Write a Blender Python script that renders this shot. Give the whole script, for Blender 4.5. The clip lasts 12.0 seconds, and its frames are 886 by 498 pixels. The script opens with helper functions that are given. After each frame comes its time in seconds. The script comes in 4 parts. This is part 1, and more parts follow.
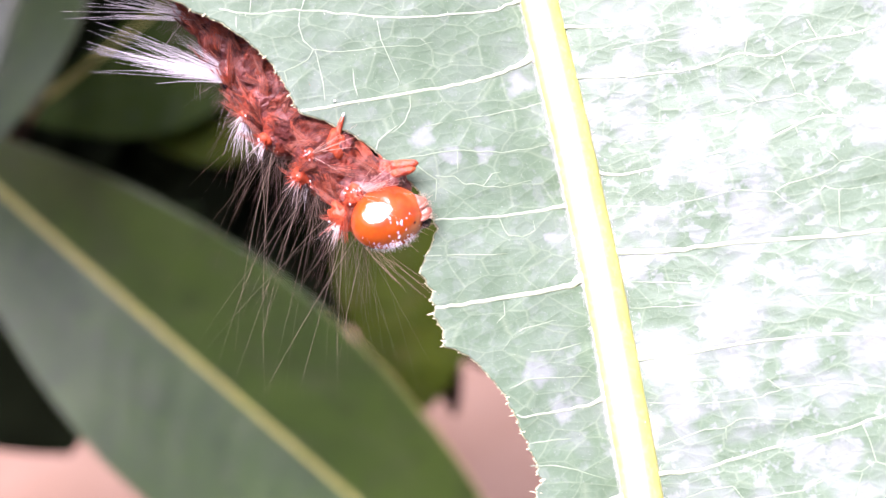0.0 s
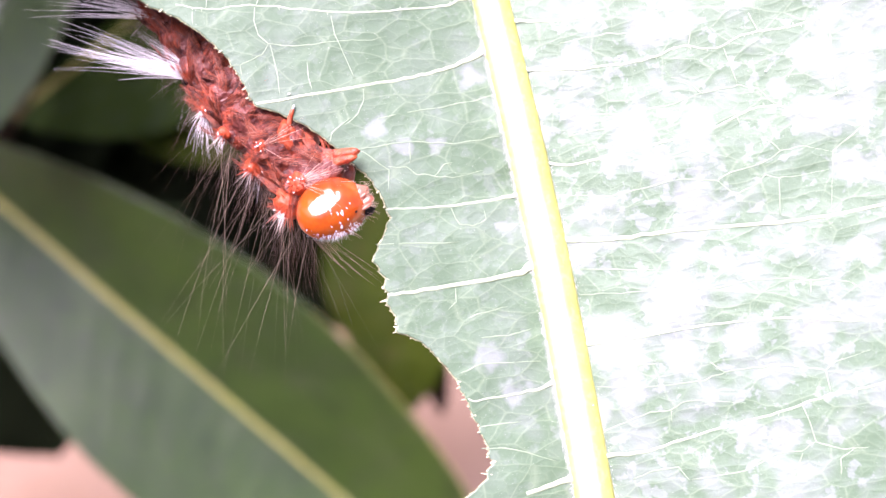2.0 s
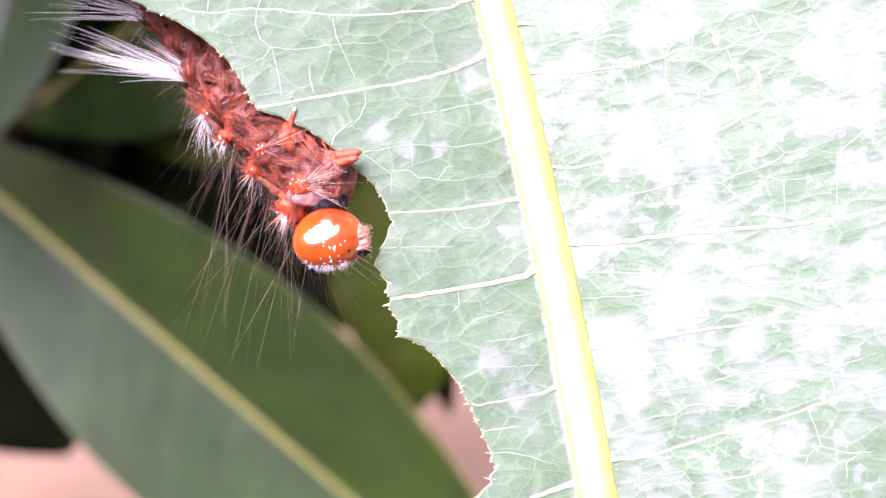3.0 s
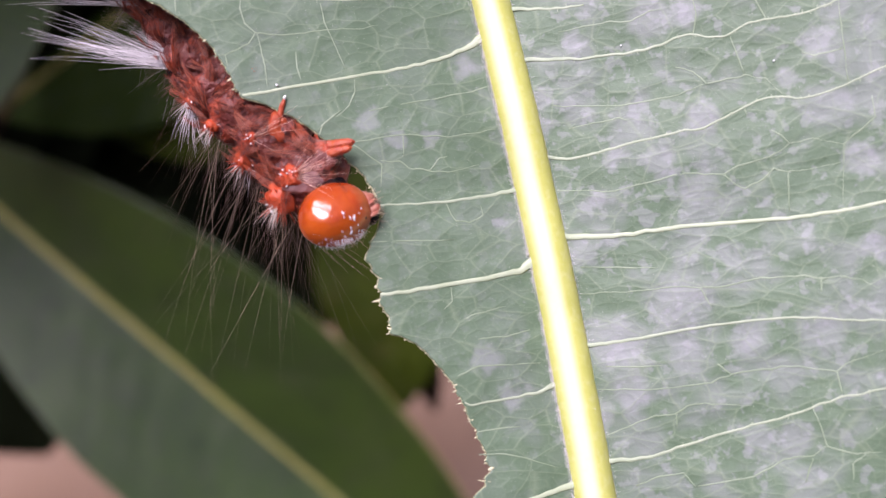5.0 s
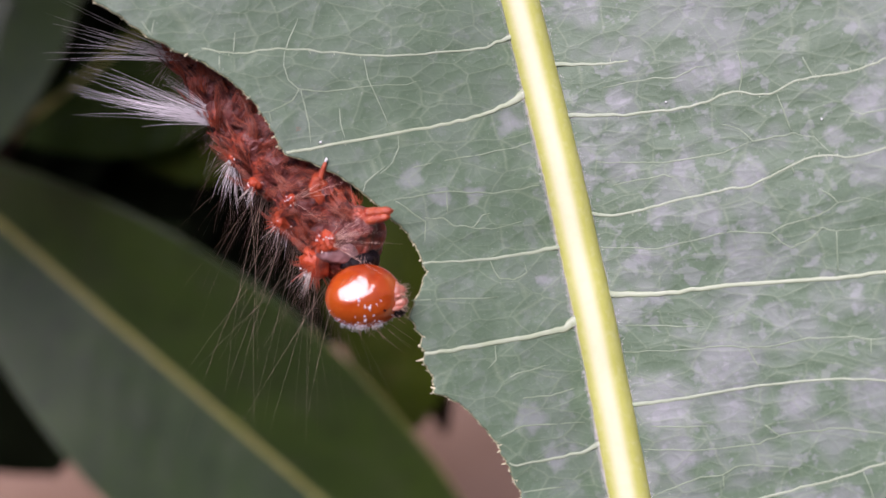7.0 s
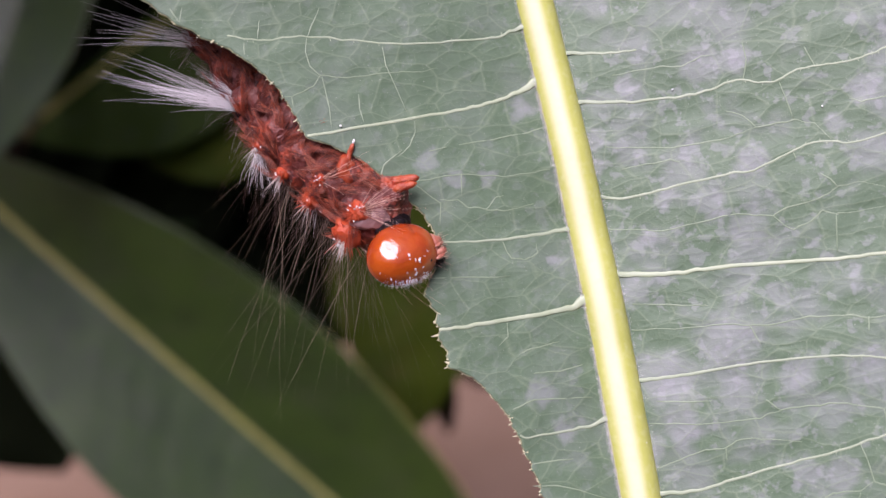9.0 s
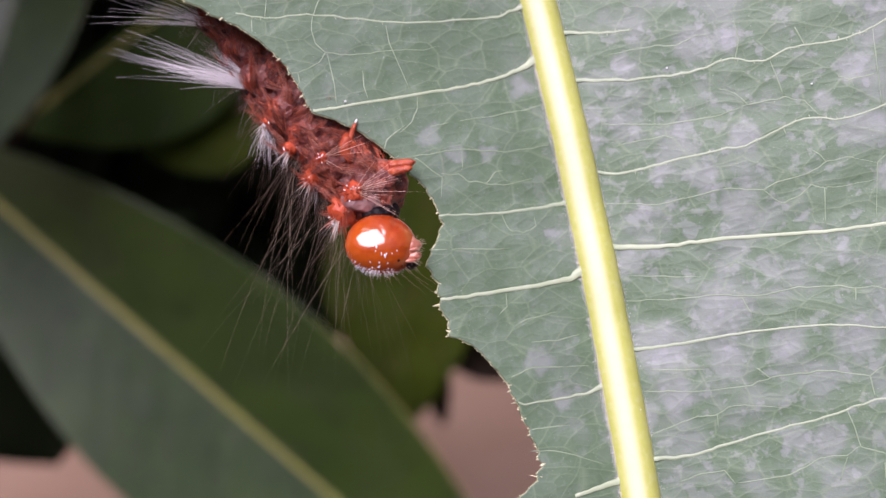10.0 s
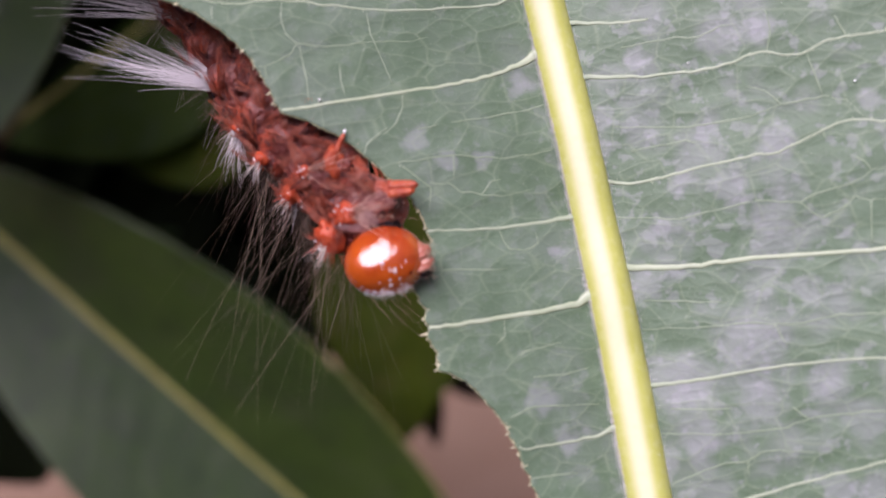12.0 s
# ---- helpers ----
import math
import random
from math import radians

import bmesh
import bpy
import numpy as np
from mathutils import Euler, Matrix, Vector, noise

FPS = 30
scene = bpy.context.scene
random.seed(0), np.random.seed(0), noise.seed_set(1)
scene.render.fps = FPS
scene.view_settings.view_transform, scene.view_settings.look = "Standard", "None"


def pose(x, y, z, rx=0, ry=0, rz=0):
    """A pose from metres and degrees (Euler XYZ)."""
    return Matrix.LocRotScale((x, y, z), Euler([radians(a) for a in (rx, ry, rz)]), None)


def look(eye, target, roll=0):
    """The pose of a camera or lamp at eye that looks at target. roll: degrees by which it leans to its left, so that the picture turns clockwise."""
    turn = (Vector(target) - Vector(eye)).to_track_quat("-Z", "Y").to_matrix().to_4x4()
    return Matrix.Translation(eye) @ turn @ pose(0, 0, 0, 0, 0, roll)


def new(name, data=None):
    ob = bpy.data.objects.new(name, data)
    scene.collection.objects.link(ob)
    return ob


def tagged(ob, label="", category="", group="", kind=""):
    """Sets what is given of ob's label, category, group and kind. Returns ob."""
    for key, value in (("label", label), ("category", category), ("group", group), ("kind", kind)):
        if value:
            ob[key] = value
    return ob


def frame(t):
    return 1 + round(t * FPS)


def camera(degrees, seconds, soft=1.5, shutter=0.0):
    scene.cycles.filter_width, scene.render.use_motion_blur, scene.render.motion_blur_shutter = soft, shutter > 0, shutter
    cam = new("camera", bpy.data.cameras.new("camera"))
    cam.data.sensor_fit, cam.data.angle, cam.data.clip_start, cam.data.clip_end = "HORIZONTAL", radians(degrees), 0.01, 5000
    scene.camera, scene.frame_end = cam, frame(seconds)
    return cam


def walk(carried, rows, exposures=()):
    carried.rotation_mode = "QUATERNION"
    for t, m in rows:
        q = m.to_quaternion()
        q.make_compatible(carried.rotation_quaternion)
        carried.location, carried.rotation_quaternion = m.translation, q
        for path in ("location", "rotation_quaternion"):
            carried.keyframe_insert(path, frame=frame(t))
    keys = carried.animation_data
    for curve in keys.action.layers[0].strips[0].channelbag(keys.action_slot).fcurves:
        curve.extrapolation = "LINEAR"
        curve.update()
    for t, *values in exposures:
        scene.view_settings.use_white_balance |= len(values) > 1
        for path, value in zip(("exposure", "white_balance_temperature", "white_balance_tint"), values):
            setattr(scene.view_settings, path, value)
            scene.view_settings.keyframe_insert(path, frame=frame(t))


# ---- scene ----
cam = camera(45.0, 12.0, soft=1.4)
cam.data.dof.use_dof = True
cam.data.dof.focus_distance = 0.0665
cam.data.dof.aperture_fstop = 30.0
PATH = [
    (0, pose(0.00226, -0.05875, 1.02763, 64.372, 0.602, 0.816)),
    (0.2, pose(0.00214, -0.05915, 1.02756, 64.048, 0.645, 0.827)),
    (0.5, pose(0.00161, -0.05927, 1.02847, 64.503, 0.825, 1.108)),
    (0.7, pose(0.00278, -0.05889, 1.02811, 64.521, 0.767, 0.832)),
    (1, pose(0.00398, -0.05837, 1.02748, 64.465, 0.878, 0.835)),
    (1.2, pose(0.00391, -0.05899, 1.02790, 64.819, 0.949, 0.962)),
    (1.5, pose(0.00420, -0.06034, 1.02767, 64.540, 0.923, 0.851)),
    (1.7, pose(0.00426, -0.06036, 1.02784, 64.697, 0.909, 0.843)),
    (2, pose(0.00489, -0.06063, 1.02759, 64.472, 0.705, 0.431)),
    (2.2, pose(0.00498, -0.06008, 1.02721, 64.217, 0.682, 0.264)),
    (2.5, pose(0.00405, -0.05912, 1.02691, 64.103, 1.020, 0.797)),
    (2.7, pose(0.00436, -0.05963, 1.02713, 64.139, 1.056, 0.869)),
    (3, pose(0.00517, -0.06027, 1.02772, 64.438, 0.987, 0.724)),
    (3.2, pose(0.00513, -0.06046, 1.02715, 64.229, 1.043, 0.824)),
    (3.5, pose(0.00555, -0.06047, 1.02688, 64.451, 0.951, 0.618)),
    (3.7, pose(0.00639, -0.06001, 1.02679, 64.640, 0.966, 0.784)),
    (5.3, pose(0.00443, -0.05808, 1.02649, 64.213, 0.607, -0.153)),
    (5.5, pose(0.00480, -0.05820, 1.02652, 64.522, 0.598, 0.054)),
    (5.7, pose(0.00423, -0.05853, 1.02724, 64.629, 0.662, 0.242)),
    (6, pose(0.00359, -0.05891, 1.02857, 65.012, 0.685, 0.374)),
    (6.2, pose(0.00320, -0.05881, 1.02846, 64.773, 0.715, 0.561)),
    (6.5, pose(0.00318, -0.05832, 1.02900, 65.075, 0.563, 0.427)),
    (6.7, pose(0.00324, -0.05750, 1.02906, 65.255, 0.428, 0.019)),
    (7, pose(0.00227, -0.05652, 1.02864, 65.027, 0.600, 0.212)),
    (7.2, pose(0.00236, -0.05632, 1.02791, 65.031, 0.576, 0.216)),
    (8.8, pose(0.00208, -0.05961, 1.02829, 65.270, 0.233, 0.108)),
    (9, pose(0.00157, -0.05945, 1.02841, 65.235, 0.398, 0.480)),
    (9.2, pose(0.00134, -0.05986, 1.02831, 65.063, 0.368, 0.492)),
    (9.5, pose(0.00134, -0.06020, 1.02878, 65.378, 0.208, 0.268)),
    (9.7, pose(0.00130, -0.06103, 1.02815, 65.071, 0.141, 0.205)),
    (10, pose(0.00109, -0.06201, 1.02779, 65.135, 0.094, 0.227)),
    (10.2, pose(0.00116, -0.06186, 1.02816, 65.074, -0.111, -0.225)),
    (10.5, pose(0.00001, -0.06163, 1.02873, 64.993, 0.000, -0.000)),
    (10.7, pose(0.00155, -0.06039, 1.02768, 65.018, -0.073, -0.292)),
    (11, pose(0.00371, -0.05839, 1.02641, 65.346, -0.126, -0.611)),
    (11.2, pose(0.00392, -0.05751, 1.02607, 65.363, -0.144, -0.518)),
    (11.5, pose(0.00378, -0.05612, 1.02570, 65.529, -0.003, -0.017)),
    (11.7, pose(0.00308, -0.05511, 1.02529, 65.824, -0.141, -0.227)),
    (12, pose(0.00137, -0.05376, 1.02433, 65.918, -0.108, -0.018)),
]
EXPOSURES = [(0.0, 1.36, 5950, 35), (0.5, 1.50, 5950, 35), (1.0, 1.40, 5950, 35), (3.7, 1.38, 5950, 35), (5.3, 0.06, 6050, 30), (5.6, 0.04, 6050, 30), (6.0, -0.08, 6050, 30), (7.2, -0.12, 6050, 30), (8.8, -0.04, 6050, 30), (10.5, 0.06, 6050, 30), (11.2, 0.05, 6050, 30), (12.0, -0.10, 6050, 30)]
walk(cam, PATH, EXPOSURES)

# ---- light: bright overcast sky, softened sun high behind the camera ----
world = bpy.data.worlds.new("overcast_sky")
scene.world = world
world.use_nodes = True
sky = world.node_tree.nodes.new("ShaderNodeTexSky")
sky.sky_type = "NISHITA"
sky.sun_disc = False
sky.sun_elevation, sky.sun_rotation = radians(57), radians(213)
sky.air_density, sky.dust_density = 0.7, 7.0
background = world.node_tree.nodes["Background"]
background.inputs["Strength"].default_value = 0.07
world.node_tree.links.new(sky.outputs["Color"], background.inputs["Color"])
sun = new("sun", bpy.data.lights.new("sun", "SUN"))
sun.data.energy, sun.data.angle, sun.data.color = 5.0, radians(46), (1.0, 0.97, 0.95)
sun.matrix_world = look((-0.30, -0.46, 1.84), (0, 0, 1.0))

MM = 0.001
BASE = pose(0, 0, 1.0, 65, 0, 0)      # across, up and towards the viewer, where the eaten leaf hangs


# ---- materials ----
def material(name, colour, rough=0.5, metal=0.0, spec=0.5):
    m = bpy.data.materials.new(name)
    m.use_nodes = True
    b = m.node_tree.nodes["Principled BSDF"]
    b.inputs["Base Color"].default_value = (*colour, 1)
    b.inputs["Roughness"].default_value = rough
    b.inputs["Metallic"].default_value = metal
    b.inputs["Specular IOR Level"].default_value = spec
    return m


def noise_fac(m, size, detail=4, lo=0.35, hi=0.65, rough=0.55):
    """A 0 to 1 mask of blotches about size millimetres wide, in the object's own space."""
    n, l = m.node_tree.nodes, m.node_tree.links
    co, tex, ramp = n.new("ShaderNodeTexCoord"), n.new("ShaderNodeTexNoise"), n.new("ShaderNodeMapRange")
    tex.inputs["Scale"].default_value, tex.inputs["Detail"].default_value = 1 / (size * MM), detail
    tex.inputs["Roughness"].default_value = rough
    ramp.inputs["From Min"].default_value, ramp.inputs["From Max"].default_value = lo, hi
    l.new(co.outputs["Object"], tex.inputs["Vector"])
    l.new(tex.outputs["Fac"], ramp.inputs["Value"])
    return ramp.outputs["Result"]


def cell_fac(m, size, lo=0.0, hi=0.12, stretch=(0.66, 1.12, 0.0)):
    """1 on a fine net of cell borders, size millimetres wide, else 0."""
    n, l = m.node_tree.nodes, m.node_tree.links
    co, tex, ramp = n.new("ShaderNodeTexCoord"), n.new("ShaderNodeTexVoronoi"), n.new("ShaderNodeMapRange")
    tex.feature = "DISTANCE_TO_EDGE"
    tex.inputs["Scale"].default_value = 1 / (size * MM)
    ramp.inputs["From Min"].default_value, ramp.inputs["From Max"].default_value = lo, hi
    ramp.inputs["To Min"].default_value, ramp.inputs["To Max"].default_value = 1, 0
    wide, warp, add = n.new("ShaderNodeVectorMath"), n.new("ShaderNodeTexNoise"), n.new("ShaderNodeVectorMath")
    warp.inputs["Scale"].default_value = 0.9 / (size * MM)
    shift = n.new("ShaderNodeVectorMath")
    shift.operation = add.operation = "MULTIPLY_ADD"
    shift.inputs[1].default_value, shift.inputs[2].default_value = [size * MM * 0.3] * 3, [-size * MM * 0.15] * 3
    wide.operation, wide.inputs[1].default_value = "MULTIPLY", stretch
    add.inputs[1].default_value = (1, 1, 1)
    l.new(co.outputs["Object"], warp.inputs["Vector"])
    l.new(warp.outputs["Color"], shift.inputs[0])
    l.new(co.outputs["Object"], add.inputs[0])
    l.new(shift.outputs[0], add.inputs[2])
    l.new(add.outputs[0], wide.inputs[0])
    l.new(wide.outputs[0], tex.inputs["Vector"])
    l.new(tex.outputs["Distance"], ramp.inputs["Value"])
    return ramp.outputs["Result"]


def far_half(m, fac, least):
    """fac, lessened to least of itself on the bitten half of the leaf."""
    n, l = m.node_tree.nodes, m.node_tree.links
    co, xyz, ramp, mul = n.new("ShaderNodeTexCoord"), n.new("ShaderNodeSeparateXYZ"), n.new("ShaderNodeMapRange"), n.new("ShaderNodeMath")
    mul.operation = "MULTIPLY"
    for socket, value in zip(("From Min", "From Max", "To Min", "To Max"), (-4 * MM, 3 * MM, least, 1)):
        ramp.inputs[socket].default_value = value
    l.new(co.outputs["Object"], xyz.inputs[0])
    l.new(xyz.outputs["X"], ramp.inputs["Value"])
    l.new(fac, mul.inputs[0])
    l.new(ramp.outputs["Result"], mul.inputs[1])
    return mul.outputs[0]


def blend(m, fac, colour, amount=1.0):
    """Mixes colour over the base colour where fac is 1."""
    n, l = m.node_tree.nodes, m.node_tree.links
    base = n["Principled BSDF"].inputs["Base Color"]
    mix, mul = n.new("ShaderNodeMix"), n.new("ShaderNodeMath")
    mix.data_type = "RGBA"
    mul.operation = "MULTIPLY"
    mul.inputs[1].default_value = amount
    if base.is_linked:
        l.new(base.links[0].from_socket, mix.inputs[6])
    else:
        mix.inputs[6].default_value = base.default_value
    mix.inputs[7].default_value = (*colour, 1)
    l.new(fac, mul.inputs[0])
    l.new(mul.outputs[0], mix.inputs[0])
    l.new(mix.outputs[2], base)


def bump(m, fac, height, strength=1.0):
    n, l = m.node_tree.nodes, m.node_tree.links
    b, target = n.new("ShaderNodeBump"), n["Principled BSDF"].inputs["Normal"]
    b.inputs["Distance"].default_value, b.inputs["Strength"].default_value = height * MM, strength
    if target.is_linked:
        l.new(target.links[0].from_socket, b.inputs["Normal"])
    l.new(fac, b.inputs["Height"])
    l.new(b.outputs["Normal"], target)


def strand(m, stops):
    """A base colour that differs from strand to strand."""
    n, l = m.node_tree.nodes, m.node_tree.links
    geo, ramp = n.new("ShaderNodeNewGeometry"), n.new("ShaderNodeValToRGB")
    while len(ramp.color_ramp.elements) < len(stops):
        ramp.color_ramp.elements.new(0.5)
    for e, (at_, colour) in zip(ramp.color_ramp.elements, stops):
        e.position, e.color = at_, (*colour, 1)
    l.new(geo.outputs["Random Per Island"], ramp.inputs["Fac"])
    l.new(ramp.outputs["Color"], n["Principled BSDF"].inputs["Base Color"])


def along_rib(m):
    """1 on the cream crest of the midrib, fading to 0 on its flanks."""
    n, l = m.node_tree.nodes, m.node_tree.links
    co, xyz, ramp = n.new("ShaderNodeTexCoord"), n.new("ShaderNodeSeparateXYZ"), n.new("ShaderNodeMapRange")
    square, bow, off, size = (n.new("ShaderNodeMath") for k in range(4))
    square.operation, bow.operation, off.operation, size.operation = "MULTIPLY", "MULTIPLY_ADD", "ADD", "ABSOLUTE"
    bow.inputs[1].default_value, bow.inputs[2].default_value = 1.2, -0.10 * MM
    ramp.interpolation_type = "SMOOTHSTEP"
    ramp.inputs["From Min"].default_value, ramp.inputs["From Max"].default_value = 0.18 * MM, 0.80 * MM
    ramp.inputs["To Min"].default_value, ramp.inputs["To Max"].default_value = 1, 0
    l.new(co.outputs["Object"], xyz.inputs[0])
    l.new(xyz.outputs["Y"], square.inputs[0])
    l.new(xyz.outputs["Y"], square.inputs[1])
    l.new(square.outputs[0], bow.inputs[0])
    l.new(xyz.outputs["X"], off.inputs[0])
    l.new(bow.outputs[0], off.inputs[1])
    l.new(off.outputs[0], size.inputs[0])
    l.new(size.outputs[0], ramp.inputs["Value"])
    return ramp.outputs["Result"]


# whitish mildew on the underside: across, along, radius; millimetres
POWDER_INNER = [(1.9, 7.8, 0.7), (1.7, 6.0, 0.6), (4.6, 6.4, 0.6), (4.0, 1.0, 0.6), (4.5, 10.9, 0.8), (5.4, 3.1, 0.8), (2.1, -2.1, 1.2), (2.9, -7.9, 1.9), (3.3, -10.8, 1.4),
                (1.4, -11.9, 1.0), (-8.8, 8.2, 0.8), (-2.3, 10.6, 0.9), (-4.6, -7.1, 1.0), (-3.6, -9.7, 0.9), (-5.3, 6.8, 0.6), (-7.4, 6.7, 0.6), (-1.9, 0.8, 0.5)]
POWDER_OUTER = [(7.9, 2.2, 1.0), (9.6, 0.2, 1.2), (10.8, 4.3, 1.0), (9.1, 11.1, 1.4), (17.9, 7.1, 1.0), (17.6, 3.2, 1.5), (15.8, 5.4, 0.7), (18.8, -0.1, 1.0), (11.1, 10.9, 1.0),
                (10.7, -4.2, 0.8), (7.0, -6.0, 1.7), (6.9, -9.7, 1.4), (10.9, -8.8, 1.2), (14.6, -9.3, 1.6), (10.0, -14.7, 1.0), (11.7, -15.4, 1.3), (18.5, -5.4, 1.0), (19.4, 8.6, 1.0)]


def powder_fac(m):
    """1 inside the soft ragged patches of mildew, else 0."""
    n, l = m.node_tree.nodes, m.node_tree.links
    co, warp, shift, flat = n.new("ShaderNodeTexCoord"), n.new("ShaderNodeTexNoise"), n.new("ShaderNodeVectorMath"), n.new("ShaderNodeVectorMath")
    warp.inputs["Scale"].default_value, warp.inputs["Detail"].default_value = 1 / (1.1 * MM), 5
    shift.operation, flat.operation = "MULTIPLY_ADD", "MULTIPLY"
    shift.inputs[1].default_value = (2.2 * MM, 2.2 * MM, 0)
    flat.inputs[1].default_value = (1, 1, 0)
    l.new(co.outputs["Object"], warp.inputs["Vector"])
    l.new(warp.outputs["Color"], shift.inputs[0])
    l.new(co.outputs["Object"], shift.inputs[2])
    l.new(shift.outputs[0], flat.inputs[0])
    last = None
    for u, v, r in POWDER_INNER + POWDER_OUTER:
        far, ramp = n.new("ShaderNodeVectorMath"), n.new("ShaderNodeMapRange")
        far.operation, ramp.interpolation_type = "DISTANCE", "SMOOTHSTEP"
        far.inputs[1].default_value = ((u + 1.1) * MM, (v + 1.1) * MM, 0)
        ramp.inputs["From Min"].default_value, ramp.inputs["From Max"].default_value = 0.45 * r * MM, 1.25 * r * MM
        ramp.inputs["To Min"].default_value, ramp.inputs["To Max"].default_value = 1, 0
        l.new(flat.outputs[0], far.inputs[0])
        l.new(far.outputs["Value"], ramp.inputs["Value"])
        if last:
            top = n.new("ShaderNodeMath")
            top.operation = "MAXIMUM"
            l.new(last, top.inputs[0])
            l.new(ramp.outputs["Result"], top.inputs[1])
            last = top.outputs[0]
        else:
            last = ramp.outputs["Result"]
    return last


BLADE = material("leaf_underside", (0.098, 0.148, 0.090), 0.5, spec=0.35)
blend(BLADE, noise_fac(BLADE, 9, 3), (0.125, 0.182, 0.118), 0.7)
blend(BLADE, noise_fac(BLADE, 0.4, 3, 0.42, 0.62), (0.080, 0.128, 0.072), 0.45)
blend(BLADE, far_half(BLADE, noise_fac(BLADE, 3.2, 2.5, 0.46, 0.62, 0.55), 0.25), (0.25, 0.26, 0.27), 0.46)
blend(BLADE, powder_fac(BLADE), (0.34, 0.335, 0.37), 0.38)
blend(BLADE, far_half(BLADE, noise_fac(BLADE, 1.0, 3, 0.56, 0.63, 0.55), 0.30), (0.34, 0.34, 0.37), 0.30)
blend(BLADE, cell_fac(BLADE, 1.9, 0.0, 0.035), (0.23, 0.29, 0.19), 0.34)
blend(BLADE, cell_fac(BLADE, 0.8, 0.0, 0.06), (0.19, 0.25, 0.16), 0.22)
blend(BLADE, noise_fac(BLADE, 0.09, 2, 0.70, 0.74), (0.45, 0.47, 0.42), 0.5)
bump(BLADE, cell_fac(BLADE, 1.9, 0.0, 0.16), 0.020)
bump(BLADE, cell_fac(BLADE, 0.8, 0.0, 0.2), 0.012)
bump(BLADE, noise_fac(BLADE, 0.5, 3), 0.007)
bump(BLADE, noise_fac(BLADE, 0.12, 3), 0.004)
RIB = material("pale_midrib", (0.50, 0.51, 0.12), 0.5, spec=0.3)
blend(RIB, noise_fac(RIB, 1.2, 4), (0.56, 0.57, 0.16), 0.8)
blend(RIB, along_rib(RIB), (0.68, 0.665, 0.46), 0.9)
blend(RIB, noise_fac(RIB, 0.5, 4, 0.5, 0.7), (0.62, 0.63, 0.34), 0.35)
bump(RIB, noise_fac(RIB, 0.7, 3), 0.012)
VEIN = material("pale_vein", (0.35, 0.41, 0.27), 0.45)
blend(VEIN, noise_fac(VEIN, 1.0, 3), (0.42, 0.47, 0.34), 0.7)
THIN = material("thin_pale_vein", (0.30, 0.36, 0.24), 0.48)
blend(THIN, noise_fac(THIN, 1.0, 3), (0.37, 0.42, 0.31), 0.7)
FINE = material("fine_vein", (0.19, 0.25, 0.155), 0.5)
blend(FINE, noise_fac(FINE, 2.5, 3), (0.27, 0.33, 0.23), 0.8)
CUT = material("bitten_rim", (0.44, 0.44, 0.26), 0.55)
blend(CUT, noise_fac(CUT, 0.5, 3), (0.12, 0.10, 0.05), 0.7)
CRUMB = material("bitten_crumb", (0.66, 0.62, 0.42), 0.55)
blend(CRUMB, noise_fac(CRUMB, 0.4, 2), (0.50, 0.44, 0.27), 0.7)
DROP = material("clear_drop", (0.95, 0.95, 0.95), 0.06)

FAR_LEAF = material("dark_green_leaf", (0.034, 0.062, 0.006), 0.55, spec=0.16)
blend(FAR_LEAF, noise_fac(FAR_LEAF, 22, 4), (0.050, 0.084, 0.011), 0.9)
blend(FAR_LEAF, noise_fac(FAR_LEAF, 5, 5, 0.5, 0.7), (0.06, 0.08, 0.05), 0.35)
bump(FAR_LEAF, noise_fac(FAR_LEAF, 14, 3), 0.25)
GLOSS_LEAF = material("waxy_green_leaf", (0.032, 0.062, 0.009), 0.42, spec=0.9)
blend(GLOSS_LEAF, noise_fac(GLOSS_LEAF, 26, 4), (0.054, 0.098, 0.012), 0.9)
blend(GLOSS_LEAF, noise_fac(GLOSS_LEAF, 9, 5, 0.5, 0.7), (0.060, 0.075, 0.035), 0.5)
blend(GLOSS_LEAF, noise_fac(GLOSS_LEAF, 6, 4, 0.54, 0.66), (0.018, 0.034, 0.006), 0.6)
bump(GLOSS_LEAF, noise_fac(GLOSS_LEAF, 14, 3), 0.2)
coated = GLOSS_LEAF.node_tree.nodes["Principled BSDF"]
coated.inputs["Coat Weight"].default_value, coated.inputs["Coat Roughness"].default_value, coated.inputs["Coat IOR"].default_value = 0.42, 0.36, 1.8
FAR_RIB = material("yellow_green_rib", (0.47, 0.43, 0.11), 0.46)
blend(FAR_RIB, noise_fac(FAR_RIB, 4, 3), (0.52, 0.47, 0.17), 0.7)
OLIVE_LEAF = material("olive_green_leaf", (0.050, 0.070, 0.004), 0.6, spec=0.12)
blend(OLIVE_LEAF, noise_fac(OLIVE_LEAF, 13, 4), (0.034, 0.052, 0.004), 0.9)
blend(OLIVE_LEAF, noise_fac(OLIVE_LEAF, 7, 3, 0.55, 0.68), (0.075, 0.062, 0.012), 0.6)
DIM_LEAF = material("deep_green_leaf", (0.018, 0.028, 0.009), 0.7, spec=0.12)
blend(DIM_LEAF, noise_fac(DIM_LEAF, 15, 4), (0.026, 0.044, 0.014), 0.9)
BROWN_LEAF = material("dark_brown_leaf", (0.018, 0.011, 0.006), 0.8, spec=0.2)
blend(BROWN_LEAF, noise_fac(BROWN_LEAF, 6, 4), (0.030, 0.019, 0.010), 0.8)
# near-black colour carries the deep shade among the foliage
SHADE_LEAF = material("shade_black_leaf", (0.007, 0.010, 0.004), 0.8, spec=0.05)
blend(SHADE_LEAF, noise_fac(SHADE_LEAF, 30, 4), (0.011, 0.015, 0.006), 0.9)
